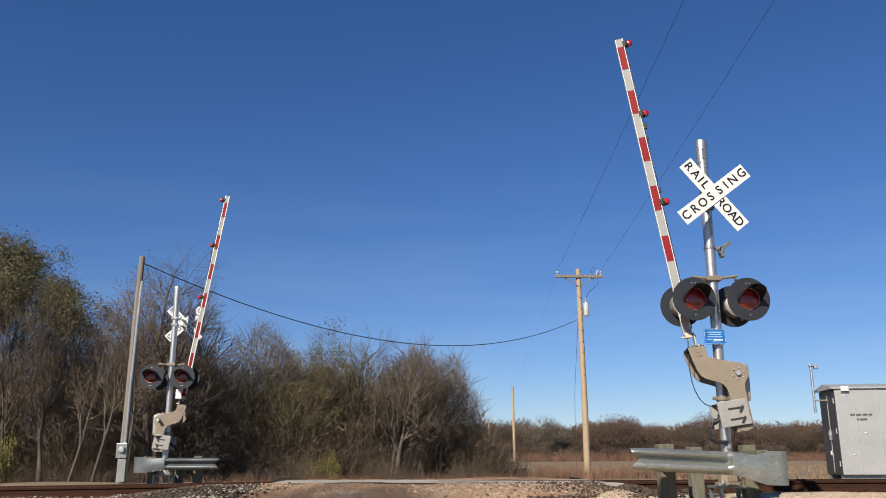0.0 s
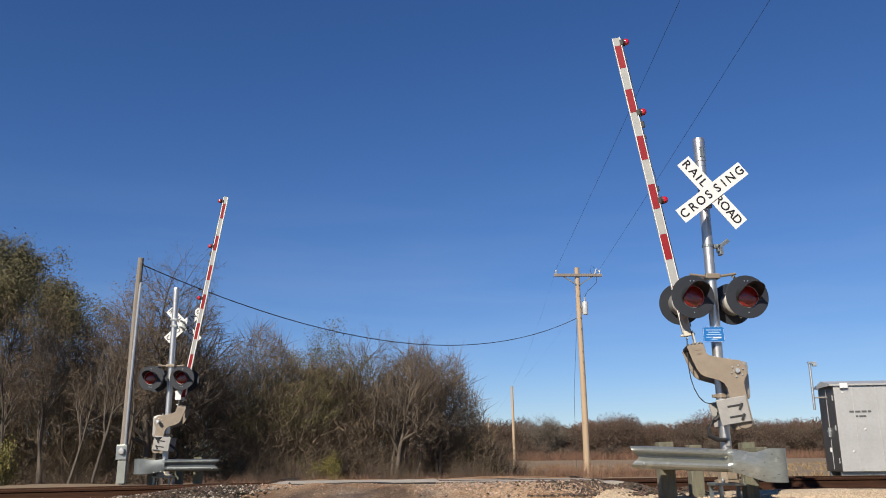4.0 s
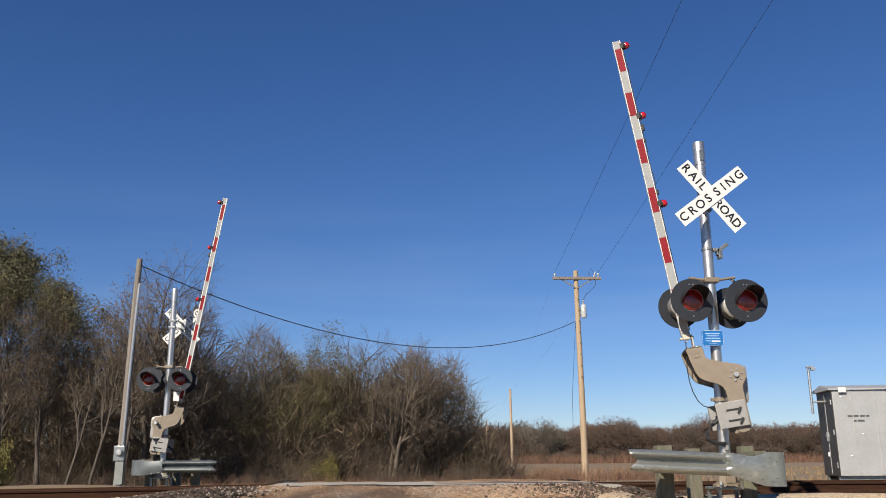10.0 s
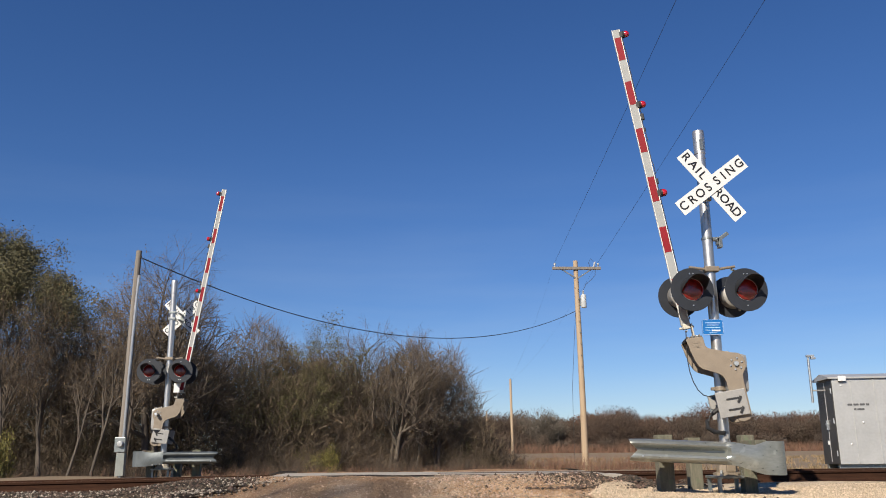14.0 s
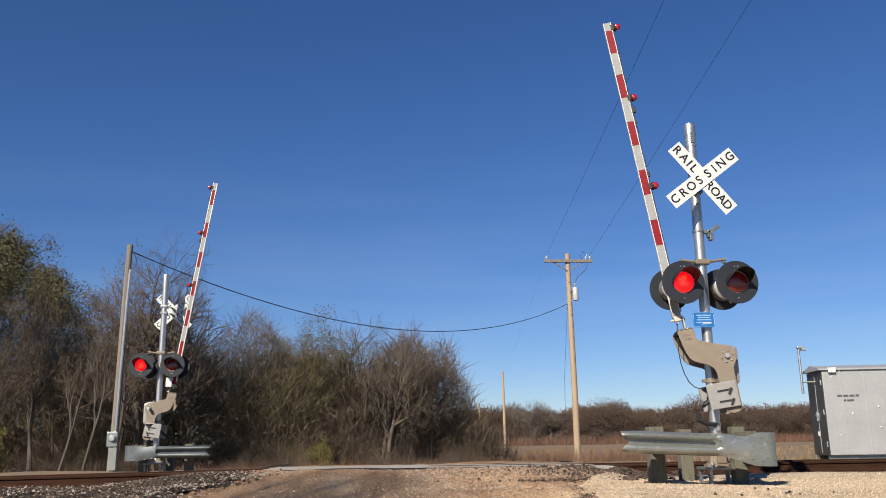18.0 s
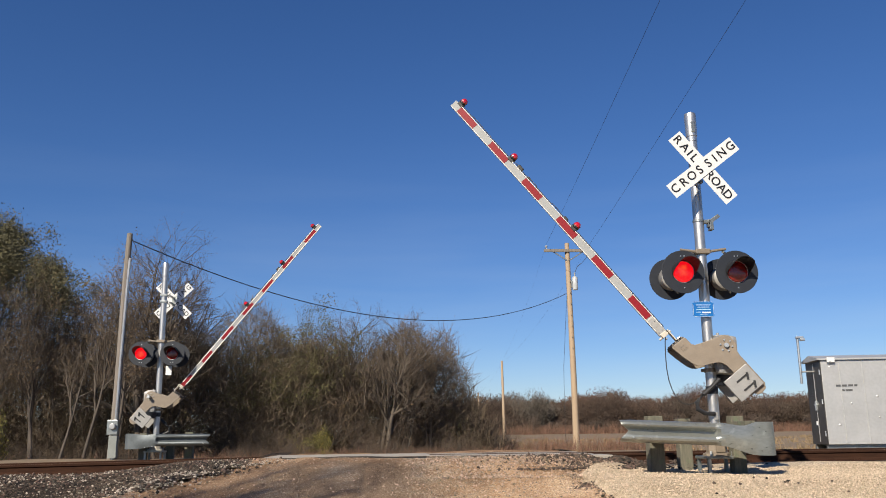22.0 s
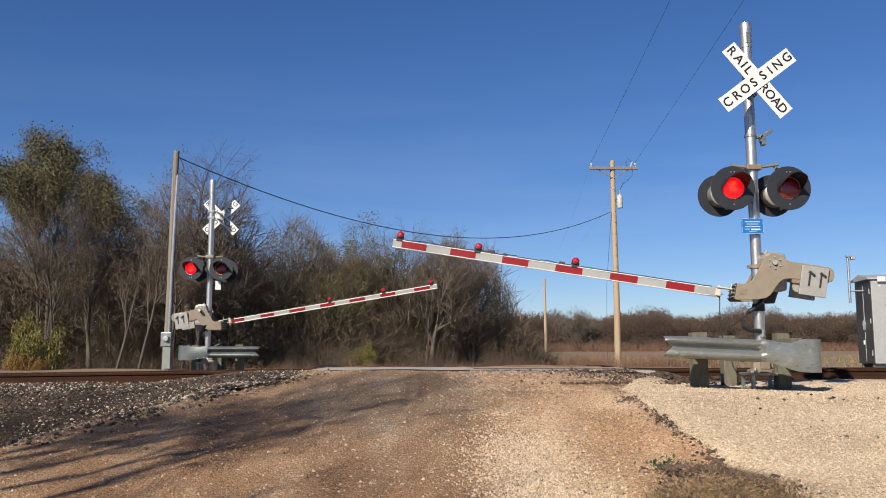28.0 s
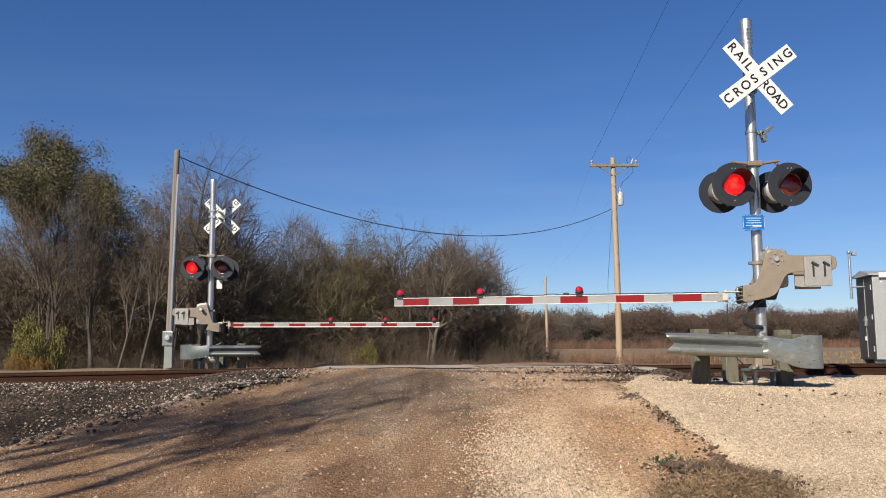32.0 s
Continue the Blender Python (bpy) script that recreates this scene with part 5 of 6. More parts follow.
def leaf_cards(centres, size, rs, droop=0.4):
    """Small folded leaves, one kite of two triangles each."""
    n = len(centres)
    d = rs.normal(0, 1, (n, 3))
    d[:, 2] -= droop
    d /= np.linalg.norm(d, axis=1, keepdims=True)
    u = np.cross(d, rs.normal(0, 1, (n, 3)))
    u /= np.linalg.norm(u, axis=1, keepdims=True) + 1e-9
    w = np.cross(d, u)
    s = size * rs.uniform(0.6, 1.3, n)[:, None]
    V = np.stack([centres, centres + d * s * 0.5 + u * s * 0.33 + w * s * 0.1, centres + d * s, centres + d * s * 0.5 - u * s * 0.33 + w * s * 0.1], 1)
    F = np.arange(n * 4).reshape(n, 4)
    return V.reshape(-1, 3), F


def tree_kind(name, label, seed, wood, leaf=None, leaf_share=0.0, leaf_from=0.0, leaf_size=0.07, per=3, category="tree", group="trees of the wood", twig=None, **kw):
    lv = grow(seed, **kw)
    g = thing(name, pose(0, 0, -500), label, category, group)
    for k in range(0, len(lv[0]), 7):
        V, F = stem(lv[0][k:k + 7], 8)
        ob = new("trunk" if category == "tree" else "stem", fast("trunk", V, F, wood, True))
        ob.parent = g
    V, F = tubes(lv[1], 6)
    limbs = 2 * len(F)
    V1, F1 = tubes([r for l in lv[2:-1] for r in l], 3)
    F = np.concatenate([F, F1 + len(V)])
    V = np.concatenate([V, V1])
    F = np.stack([F[:, [0, 1, 2]], F[:, [0, 2, 3]]], 1).reshape(-1, 3)
    S = np.array(lv[-1])
    d = S[:, 3:6] - S[:, 0:3]
    w = np.cross(d, np.random.default_rng(seed + 7).normal(0, 1, d.shape))
    w *= (S[:, 6] * 1.35 / (np.linalg.norm(w, axis=1) + 1e-9))[:, None]
    V2 = np.stack([S[:, 0:3] - w, S[:, 0:3] + w, S[:, 3:6]], 1).reshape(-1, 3)
    F = np.concatenate([F, np.arange(len(V2)).reshape(-1, 3) + len(V)])
    me = fast("crown", np.concatenate([V, V2]), F, twig or twig_mat)
    me.materials.append(wood)
    me.polygons.foreach_set("material_index", (np.arange(len(F)) < limbs).astype(np.int32))
    cr = new("crown", me)
    cr.parent = g
    cr["label"] = "bare limbs and twigs"
    if leaf:
        rs = np.random.default_rng(seed + 100)
        tips = np.array(lv[-1])[:, 3:6]
        top = tips[:, 2].max()
        w = np.clip((tips[:, 2] / top - leaf_from) / 0.25, 0, 1)
        lump = np.sin(tips[:, 0] * 2.1 + seed) + np.sin(tips[:, 1] * 2.3) + np.sin(tips[:, 2] * 2.7)
        tips = tips[rs.random(len(tips)) < leaf_share * w * (0.55 + 0.45 * (lump > -0.2))]
        c = np.repeat(tips, per, 0) + rs.normal(0, 0.11, (len(tips) * per, 3)) * (1.0 if category == "shrub" else 1.25)
        V, F = leaf_cards(c, leaf_size, rs)
        fo = new("foliage", fast("foliage", V, F, leaf))
        fo.parent = g
        fo["label"] = "sparse autumn leaves"
    tall = max(r[5] for r in lv[-1])
    return g, tall


def plant(kind, x, y, h, rs, wide=1.0, z=None):
    g, tall = kind
    s = h / tall
    zz = float(relief(x, y)) - 0.05 if z is None else z
    m = Matrix.Translation((x, y, zz)) @ Matrix.Rotation(rs.uniform(0, 6.28), 4, "Z") @ Matrix.Diagonal((s * wide, s * wide, s, 1))
    return copy_thing(g, m)


ASH = tree_kind("tree", "tall tree with sparse olive leaves high in its crown", 11, bark, leaf_ash, 0.95, 0.54, 0.052, 32, height=5.6, kids=(14, 8, 6, 7), first=(0.45, 0.25), lean=0.22, up=(0.1, 0.05, 0.02), wander=0.08, ratio=(0.56, 0.52, 0.5, 0.5), r_trunk=0.11, stems=2, spread=44)
BARE = tree_kind("tree", "bare grey-brown winter tree with fine twigs", 26, bark, height=6.6, kids=(13, 8, 6, 3), first=(0.25, 0.2), lean=0.2, up=(0.07, 0.02, 0.0), wander=0.08, ratio=(0.46, 0.52, 0.5, 0.5), r_trunk=0.145, stems=2, spread=40)
WIDE = tree_kind("tree", "bare wide-crowned winter tree with pale leaning trunks", 37, bark_pale, height=4.6, kids=(9, 8, 6, 3), first=(0.28, 0.2), lean=0.3, up=(0.07, 0.05, 0.01), wander=0.09, ratio=(0.5, 0.54, 0.5, 0.48), r_trunk=0.12, stems=3, spread=36)
OLIVE = tree_kind("tree", "half-bare tree with thin olive-brown leaves", 41, bark, leaf_green, 0.62, 0.08, 0.06, 8, height=5.6, kids=(10, 8, 6, 4), first=(0.2, 0.2), lean=0.28, up=(0.06, 0.02, 0.0), wander=0.1, ratio=(0.56, 0.52, 0.5, 0.5), r_trunk=0.115, stems=3, spread=44)
SAPLING = tree_kind("sapling", "thin grey sapling with few brown leaves", 53, bark, leaf_brown, 0.2, 0.1, 0.05, 3, height=6.0, kids=(12, 7, 6, 5), first=(0.3, 0.2), lean=0.34, up=(0.05, 0.06, 0.03), wander=0.1, ratio=(0.4, 0.5, 0.5), r_trunk=0.065, stems=1, spread=34, group="saplings of the wood")
SHADE = tree_kind("tree", "tall bare tree with a long clear trunk beside the road", 29, bark, height=8.6, kids=(12, 8, 5, 4), first=(0.55, 0.2), lean=0.12, up=(0.07, 0.04, 0.02), wander=0.08, ratio=(0.32, 0.5, 0.5, 0.5), r_trunk=0.07, stems=2, spread=32)
SCRUB = tree_kind("shrub", "dense bare brown thicket shrub", 61, bark, leaf_brown, 0.2, 0.0, 0.035, 3, "shrub", "shrubs of the wood", height=2.0, kids=(6, 6, 5), first=(0.15, 0.15), lean=0.7, up=(0.05, 0.04, 0.02), wander=0.12, ratio=(0.6, 0.55, 0.5), r_trunk=0.022, stems=7, spread=38, twig=scrub_mat)
BUSH = tree_kind("shrub", "yellow-green leafy shrub at the wood's edge", 71, bark, leaf_yellow, 0.8, 0.0, 0.072, 20, "shrub", "shrubs of the wood", height=1.5, kids=(6, 6, 4), first=(0.1, 0.1), lean=0.8, up=(0.02, 0.0, -0.02), wander=0.12, ratio=(0.6, 0.55, 0.5), r_trunk=0.02, stems=7, spread=42)
EMBER = tree_kind("shrub", "low orange-leaved shrub at the wood's edge", 83, bark, leaf_orange, 0.8, 0.0, 0.072, 20, "shrub", "shrubs of the wood", height=1.5, kids=(6, 6, 4), first=(0.1, 0.1), lean=0.8, up=(0.02, 0.0, -0.02), wander=0.12, ratio=(0.6, 0.55, 0.5), r_trunk=0.02, stems=7, spread=42)
RUSSET = tree_kind("weed_bush", "low russet weed bush in the dry grass", 83, weed_red, None, 0, 0, 0.05, 2, "shrub", "weed bushes by the utility pole", height=1.0, kids=(14, 7, 5), first=(0.05, 0.1), lean=0.2, up=(0.05, 0.04, 0.02), wander=0.12, ratio=(0.8, 0.55, 0.5), r_trunk=0.018, stems=1, spread=52, twig=weed_red)
rs = random.Random(3)
for kind, x, y, h in ((ASH, -13.3, 29.5, 9.1), (BARE, -14.9, 31.0, 7.2), (SAPLING, -11.7, 31.0, 7.0), (BARE, -10.7, 31.5, 6.4), (SAPLING, -10.9, 27.0, 6.6), (SAPLING, -10.2, 27.2, 6.2), (SAPLING, -9.4, 27.0, 6.8), (SAPLING, -12.1, 27.2, 6.4), (SAPLING, -12.9, 28.0, 7.2), (SAPLING, -14.2, 27.2, 6.0), (SAPLING, -11.5, 28.4, 7.0),
                      (SAPLING, -9.3, 30.0, 8.2), (BARE, -8.5, 29.6, 8.6), (BARE, -8.0, 31.5, 8.8), (BARE, -7.5, 30.6, 6.8), (SAPLING, -8.4, 27.0, 6.6), (SAPLING, -7.3, 27.5, 6.2), (BARE, -6.1, 32.0, 4.9), (OLIVE, -5.2, 32.5, 5.3), (OLIVE, -4.1, 33.0, 5.6), (BARE, -3.2, 34.0, 6.0),
                      (OLIVE, -2.5, 35.0, 6.6), (BARE, -1.9, 35.5, 6.7), (WIDE, -0.5, 33.2, 6.2), (WIDE, 0.4, 34.2, 5.7), (BARE, 0.4, 35.5, 6.5), (BARE, 1.7, 34.6, 5.5), (WIDE, -1.4, 34.6, 6.3), (SAPLING, 0.6, 33.5, 4.4), (SAPLING, -15.5, 28.0, 5.5),
                      (BARE, -16.6, 31.0, 6.6), (BARE, -18.5, 30.0, 6.2), (BARE, -13.2, 35.0, 7.5), (BARE, -9.6, 36.0, 8.4), (BARE, -5.4, 37.0, 5.5), (BARE, -1.0, 39.0, 6.6), (WIDE, -3.6, 39.0, 6.0), (BARE, -11.6, 38.0, 7.0), (BARE, -7.6, 39.0, 6.2), (BARE, -20.5, 34.0, 6.4), (WIDE, -17.0, 36.0, 6.4)):
    plant(kind, x, y, h, rs, 0.98 if kind is ASH else 1.1 if kind is OLIVE else rs.uniform(0.8, 1.0))
for i in range(40):
    x = rs.uniform(-19, 3.2)
    plant(SCRUB, x, rs.uniform(31.0, 33.5) + max(0, (x + 6) * 0.45), rs.uniform(1.6, 3.4), rs, rs.uniform(0.9, 1.3))
for i in range(40):
    x = rs.uniform(-17, 3.4)
    plant(SCRUB, x, rs.uniform(27.2, 30.0) + max(0, (x + 6) * 0.45), rs.uniform(0.6, 1.5), rs, rs.uniform(0.9, 1.3))
for x, y, h in ((3.4, 37.2, 2.6), (4.2, 38.2, 2.2), (4.9, 39.6, 1.9), (3.0, 36.0, 2.3), (5.6, 41.0, 1.5), (3.8, 40.0, 2.8)):
    plant(SCRUB, x, y, h, rs, 1.2)
for x, y, h, w in ((-12.55, 25.8, 1.2, 0.42), (-12.1, 26.1, 1.8, 0.4), (-2.9, 32.2, 1.2, 0.7)):
    plant(BUSH, x, y, h, rs, w)
# bare trees beside the road, left of the view, that shade it
for x, y, h in ((-7.9, 0.4, 14.0), (-7.3, -0.3, 14.4), (-8.5, 0.9, 13.2), (-8.1, -4.0, 12.6)):
    plant(SHADE, x, y, h, rs, 0.85)
for x, y, h, w in ((-12.4, 25.5, 0.8, 0.5), (-11.85, 25.6, 0.6, 0.5)):
    plant(EMBER, x, y, h, rs, w)
for kind in (ASH, BARE, WIDE, OLIVE, SHADE, SAPLING, SCRUB, BUSH, EMBER):
    for o in (*kind[0].children_recursive, kind[0]):
        bpy.data.objects.remove(o)


def blades(name, pts, h, width, material, label, category, rng_, lean=0.35, base=None):
    """Thin upright blades: one triangle each, joined."""
    n = len(pts)
    z = relief(pts[:, 0], pts[:, 1]) if base is None else base
    hh = h * rng_.uniform(0.5, 1.25, n)
    a = rng_.uniform(0, 6.28, n)
    ln = rng_.normal(0, lean, (n, 2)) * hh[:, None]
    w = width * rng_.uniform(0.6, 1.4, n)
    c = np.stack([pts[:, 0], pts[:, 1], z - 0.03], 1)
    side = np.stack([np.cos(a), np.sin(a), np.zeros(n)], 1) * w[:, None] / 2
    tip = c + np.stack([ln[:, 0], ln[:, 1], hh + 0.03], 1)
    V = np.stack([c - side, c + side, tip], 1).reshape(-1, 3)
    return tagged(new(name, fast(name, V, np.arange(3 * n).reshape(n, 3), material)), label, category, kind="stuff")


def spread(rng_, n, x0, x1, y0, y1, clump=0.5):
    """Points over a patch, part of them gathered in tufts."""
    p = np.stack([rng_.uniform(x0, x1, n), rng_.uniform(y0, y1, n)], 1)
    k = max(4, n // 40)
    c = np.stack([rng_.uniform(x0, x1, k), rng_.uniform(y0, y1, k)], 1)
    j = rng_.random(n) < clump
    p[j] = c[rng_.integers(0, k, j.sum())] + rng_.normal(0, 0.14, (j.sum(), 2))
    return p


gr = np.random.default_rng(17)
# thicket of thin stems that closes the wood
n = 120000
tx = gr.uniform(-24, 4.4, n)
ty = 30.0 + np.maximum(0, (tx + 7) * 0.5) + gr.exponential(3.6, n)
tz = gr.random(n) ** 1.4 * (4.6 + 0.8 * np.sin(tx * 0.9) + 0.5 * np.sin(tx * 2.3 + 1)) * np.clip((5.2 - tx) / 3, 0.25, 1)
d = np.stack([gr.normal(0, 0.5, n), gr.normal(0, 0.5, n), gr.uniform(0.1, 1.0, n)], 1)
d /= np.linalg.norm(d, axis=1, keepdims=True)
ln = gr.uniform(0.3, 1.1, n)
p0 = np.stack([tx, ty, relief(tx, ty) + tz], 1)
wv = np.cross(d, gr.normal(0, 1, (n, 3)))
wv *= (gr.uniform(0.005, 0.014, n) / np.linalg.norm(wv, axis=1))[:, None]
V = np.stack([p0 - wv, p0 + wv, p0 + d * ln[:, None]], 1).reshape(-1, 3)
tagged(new("thicket", fast("thicket", V, np.arange(3 * n).reshape(n, 3), scrub_deep)), "dense bare brown undergrowth inside the wood", "undergrowth", kind="stuff")
n = 52000
lx = gr.uniform(-22, 4, n)
ly = 30.6 + np.maximum(0, (lx + 7) * 0.5) + gr.exponential(2.4, n)
c = np.stack([lx, ly, relief(lx, ly) + gr.random(n) ** 1.2 * 4.0 * np.clip((4.2 - lx) / 4, 0.2, 1)], 1)
lump = np.sin(lx * 1.9) + np.sin(ly * 1.3 + 2) + np.sin(c[:, 2] * 2.2)
V, F = leaf_cards(c[lump > -0.4], 0.05, gr)
tagged(new("undergrowth_leaves", fast("undergrowth_leaves", V, F, leaf_brown)), "dry brown leaves hanging in the undergrowth", "undergrowth", kind="stuff")
V, F = leaf_cards(c[lump <= -0.4] + np.array([0.3, -0.4, 0.2]), 0.052, gr)
tagged(new("undergrowth_leaves", fast("undergrowth_leaves", V, F, leaf_green)), "olive leaves hanging in the undergrowth", "undergrowth", kind="stuff")

# weeds and grass at the wood's foot and over the field
p = spread(gr, 9000, -20, 5, 24.5, 29)
p = p[gr.random(len(p)) < np.clip((p[:, 0] + 8) / 3, 0.12, 1)]
p[:, 1] += np.maximum(0, (p[:, 0] + 7) * 0.5)
blades("dry_weeds", p, 0.48, 0.016, weed_red, "dry russet weeds along the wood's edge", "weeds", gr, 0.6)
p = spread(gr, 9000, -6, 6, 25.5, 30, 0.7)
p[:, 1] += np.maximum(0, (p[:, 0] + 7) * 0.45)
blades("dry_grass", p, 0.3, 0.018, grass_dry, "tan dry grass along the wood's edge", "grass", gr, 0.7)
p = spread(gr, 16000, -16, 30, 22.8, 34)
p = p[((p[:, 0] < -3.6) & (gr.random(len(p)) < 0.12)) | ((p[:, 0] > 4.6) & (gr.random(len(p)) < 0.55))]
blades("dry_grass", p, 0.13, 0.012, grass_dry, "pale dry grass beyond the track", "grass", gr)
p = spread(gr, 16000, 4.5, 60, 34, 95, 0.7)
blades("field_grass", p, 0.26, 0.05, grass_dry, "tan dry grass over the field", "grass", gr)
p = np.concatenate([np.array([[cx, cy]]) + gr.normal(0, 0.55, (260, 2)) for cx, cy in ((7.0, 40.5), (7.6, 39.6), (8.2, 40.2), (9.8, 40.4), (10.6, 39.8), (11.5, 40.6), (12.4, 40.1), (6.2, 41.5), (13.4, 41))])
blades("pole_weeds", p, 0.8, 0.02, weed_red, "russet weeds around the utility pole's foot", "weeds", gr, 0.3)

for x, y, h in ((6.6, 40.6, 0.8), (7.3, 39.9, 1.0), (8.0, 40.3, 0.9), (9.7, 40.2, 0.85), (10.5, 40.0, 1.0), (11.4, 40.4, 0.95), (12.2, 40.1, 0.8), (13.3, 40.6, 0.6), (5.6, 40.2, 0.8)):
    plant(RUSSET, x, y, h, rs, 1.4)
for o in (*RUSSET[0].children_recursive, RUSSET[0]):
    bpy.data.objects.remove(o)

# far woods across the field
TRI, TAN, RUST, PALE = [], [], [], []


def strokes(q, dd, lo, hi):
    """Thin tapered twigs: one triangle each, from q along dd."""
    ww = np.cross(dd, gr.normal(0, 1, dd.shape))
    ww *= (gr.uniform(lo, hi, len(q)) / (np.linalg.norm(ww, axis=1) + 1e-9))[:, None]
    return np.stack([q - ww, q + ww, q + dd], 1)


def far_tree(x, y, h, r, m, lo=0.018, hi=0.045, low=0.1, reach=1.1):
    """A bare tree far off: a fan of limbs from one foot, clothed with twigs that point out and up."""
    foot = np.array([x, y, float(relief(x, y))])
    n = 16
    a, e = gr.uniform(0, 2 * np.pi, n), gr.uniform(0.25, 1.0, n)
    tip = foot + np.stack([np.cos(a) * r * 0.8 * (1 - e * 0.7), np.sin(a) * r * 0.8 * (1 - e * 0.7), h * (0.55 + 0.4 * e)], 1)
    root = foot + np.array([0, 0, h]) * gr.uniform(0.05, 0.3, n)[:, None]
    limbs = strokes(root, tip - root, 0.05, 0.13)
    u = gr.normal(0, 1, (m, 3))
    u /= np.linalg.norm(u, axis=1, keepdims=True)
    bulge = 1 + 0.15 * np.sin(3 * np.arctan2(u[:, 1], u[:, 0]) + x) + 0.12 * np.sin(6 * u[:, 2] + 2 * y)
    rad = gr.random(m) ** 0.45 * bulge
    mid, half = h * (low + (1 - low) * 0.5), h * (1 - low) * 0.5
    q = u * rad[:, None] * np.array([r, r, half]) + foot + np.array([0, 0, mid])
    out = q - foot - np.array([0, 0, 0.25 * h])
    out /= np.linalg.norm(out, axis=1, keepdims=True) + 1e-9
    dd = out + gr.normal(0, 0.6, (m, 3)) + np.array([0, 0, 0.15])
    dd *= (gr.uniform(0.35, reach, m) / np.linalg.norm(dd, axis=1))[:, None]
    return np.concatenate([limbs, strokes(q - 0.5 * dd, dd, lo, hi)])


for i in range(120):
    x, y = 4 + 106 * ((i * 0.618) % 1), 150 + 20 * gr.random()
    pale = (abs(x - 26) < 4.2 and y < 164) or i % 37 == 0
    leafy = (i % 2 == 0 if 33 < x < 45 or 11 < x < 16 else i % 6 == 0) and not pale
    y = y if not leafy else 164 + 6 * gr.random()
    h = (gr.uniform(5.8, 7.7) if not leafy else gr.uniform(7.2, 8.4)) * (0.94 + 0.1 * math.sin(x * 0.33 + 0.4) + 0.12 * math.exp(-((x - 64) / 4) ** 2))
    tri = far_tree(x, y, h, gr.uniform(2.4, 5.0), 3800, *((0.03, 0.08, 0.25, 0.5) if leafy else (0.018, 0.05, 0.12, 0.75)))
    (PALE if pale else RUST if leafy else TAN if i % 3 == 1 else TRI).append(tri)
for i in range(110):
    (TAN if i % 2 else TRI).append(far_tree(gr.uniform(4, 110), gr.uniform(142, 150), gr.uniform(1.2, 3.6), gr.uniform(1.2, 2.6), 900, 0.02, 0.05, 0.0, 0.8))
for i in range(90):
    TRI.append(far_tree(gr.uniform(2, 114), gr.uniform(172, 176), gr.uniform(4.0, 6.6), gr.uniform(3.2, 4.5), 3000, 0.05, 0.11, -0.15, 1.0))
p = np.stack([gr.uniform(4, 112, 14000), 143.5 - 5.5 * gr.random(14000) ** 1.6], 1)
blades("edge_weeds", p, 1.5, 0.06, weed_red, "russet weeds along the edge of the far woods", "weeds", gr, 0.35)
scrub_pale = mat("pale bare branches", (0.125, 0.103, 0.08), (0.07, 0.058, 0.045), 0.2, 0.95, rand=0.35, island=True)
for lst, m_, nm, lb in ((TRI, far_brown, "far_woods", "brown winter woods across the field"), (TAN, far_tan, "far_woods", "grey-brown bare trees in the far woods"), (RUST, leaf_rust, "far_oaks", "rust-leaved oaks in the far woods"), (PALE, scrub_pale, "far_pale_trees", "pale bare trees in the far woods")):
    V = np.concatenate(lst).reshape(-1, 3)
    tagged(new(nm, fast(nm, V, np.arange(len(V)).reshape(-1, 3), m_)), lb, "woods", kind="stuff")

# ---- loose stones and debris ----
sr = np.random.default_rng(29)
stone_grey = mat("pale grey ballast stone", (0.4, 0.345, 0.28), (0.25, 0.21, 0.165), 14, 0.92, 0, 0.3, rand=0.5, island=True)
stone_rose = mat("pinkish road stone", (0.36, 0.265, 0.19), (0.21, 0.15, 0.108), 14, 0.92, 0, 0.3, rand=0.5, island=True)
straw = mat("trampled straw", (0.36, 0.25, 0.13), (0.17, 0.115, 0.06), 5, 0.9, rand=0.6, island=True)
litter = mat("leaf litter", (0.22, 0.145, 0.09), (0.09, 0.06, 0.04), 6, 0.9, rand=0.5, island=True)
p = np.stack([sr.uniform(-9.5, -1.6, 34000), sr.uniform(8.0, 14.9, 34000)], 1)
le = road_edges(p[:, 1])[0]
p = p[p[:, 0] < le + 0.35 + sr.normal(0, 0.22, len(p))]
p = p[sr.random(len(p)) < 0.35 + 0.5 * (bumps(p[:, 0] * 1.6, p[:, 1] * 2.2 + 7, 1.0) > -0.1)]
surf = lambda x, y: relief(x, y) + bumps(x * 1.4, y * 1.4, 0.03) + 0.02
scatter("ballast_stones", p, (0.009, 0.033), stone_dark, "loose grey-brown ballast stones on the bank", "stones", surf, sr, 0.85)
close = np.exp(-np.maximum(road_edges(p[:, 1])[0] + 0.1 - p[:, 0], 0) / 0.7)
p2 = p[sr.random(len(p)) < (0.24 + 0.6 * close) * (0.3 + (bumps(p[:, 0] * 1.3 + 4, p[:, 1] * 2, 1.0) > 0))] + sr.normal(0, 0.05, (1, 2))
scatter("pale_stones", p2, (0.008, 0.025), stone_grey, "scattered pale grey stones on the bank", "stones", lambda x, y: surf(x, y) + 0.008, sr, 0.8)
p = np.stack([sr.uniform(1.6, 12, 3000), sr.uniform(11.4, 14.4, 3000)], 1)
p = p[sr.random(len(p)) < np.clip((p[:, 1] - 12.2) / 0.8, 0.12, 1) * np.clip((p[:, 0] - 2.0) / 1.6, 0.06, 1)]
scatter("ballast_stones", p, (0.018, 0.06), stone_dark, "loose grey-brown stones beside the rail", "stones", lambda x, y: relief(x, y) + 0.015, sr)
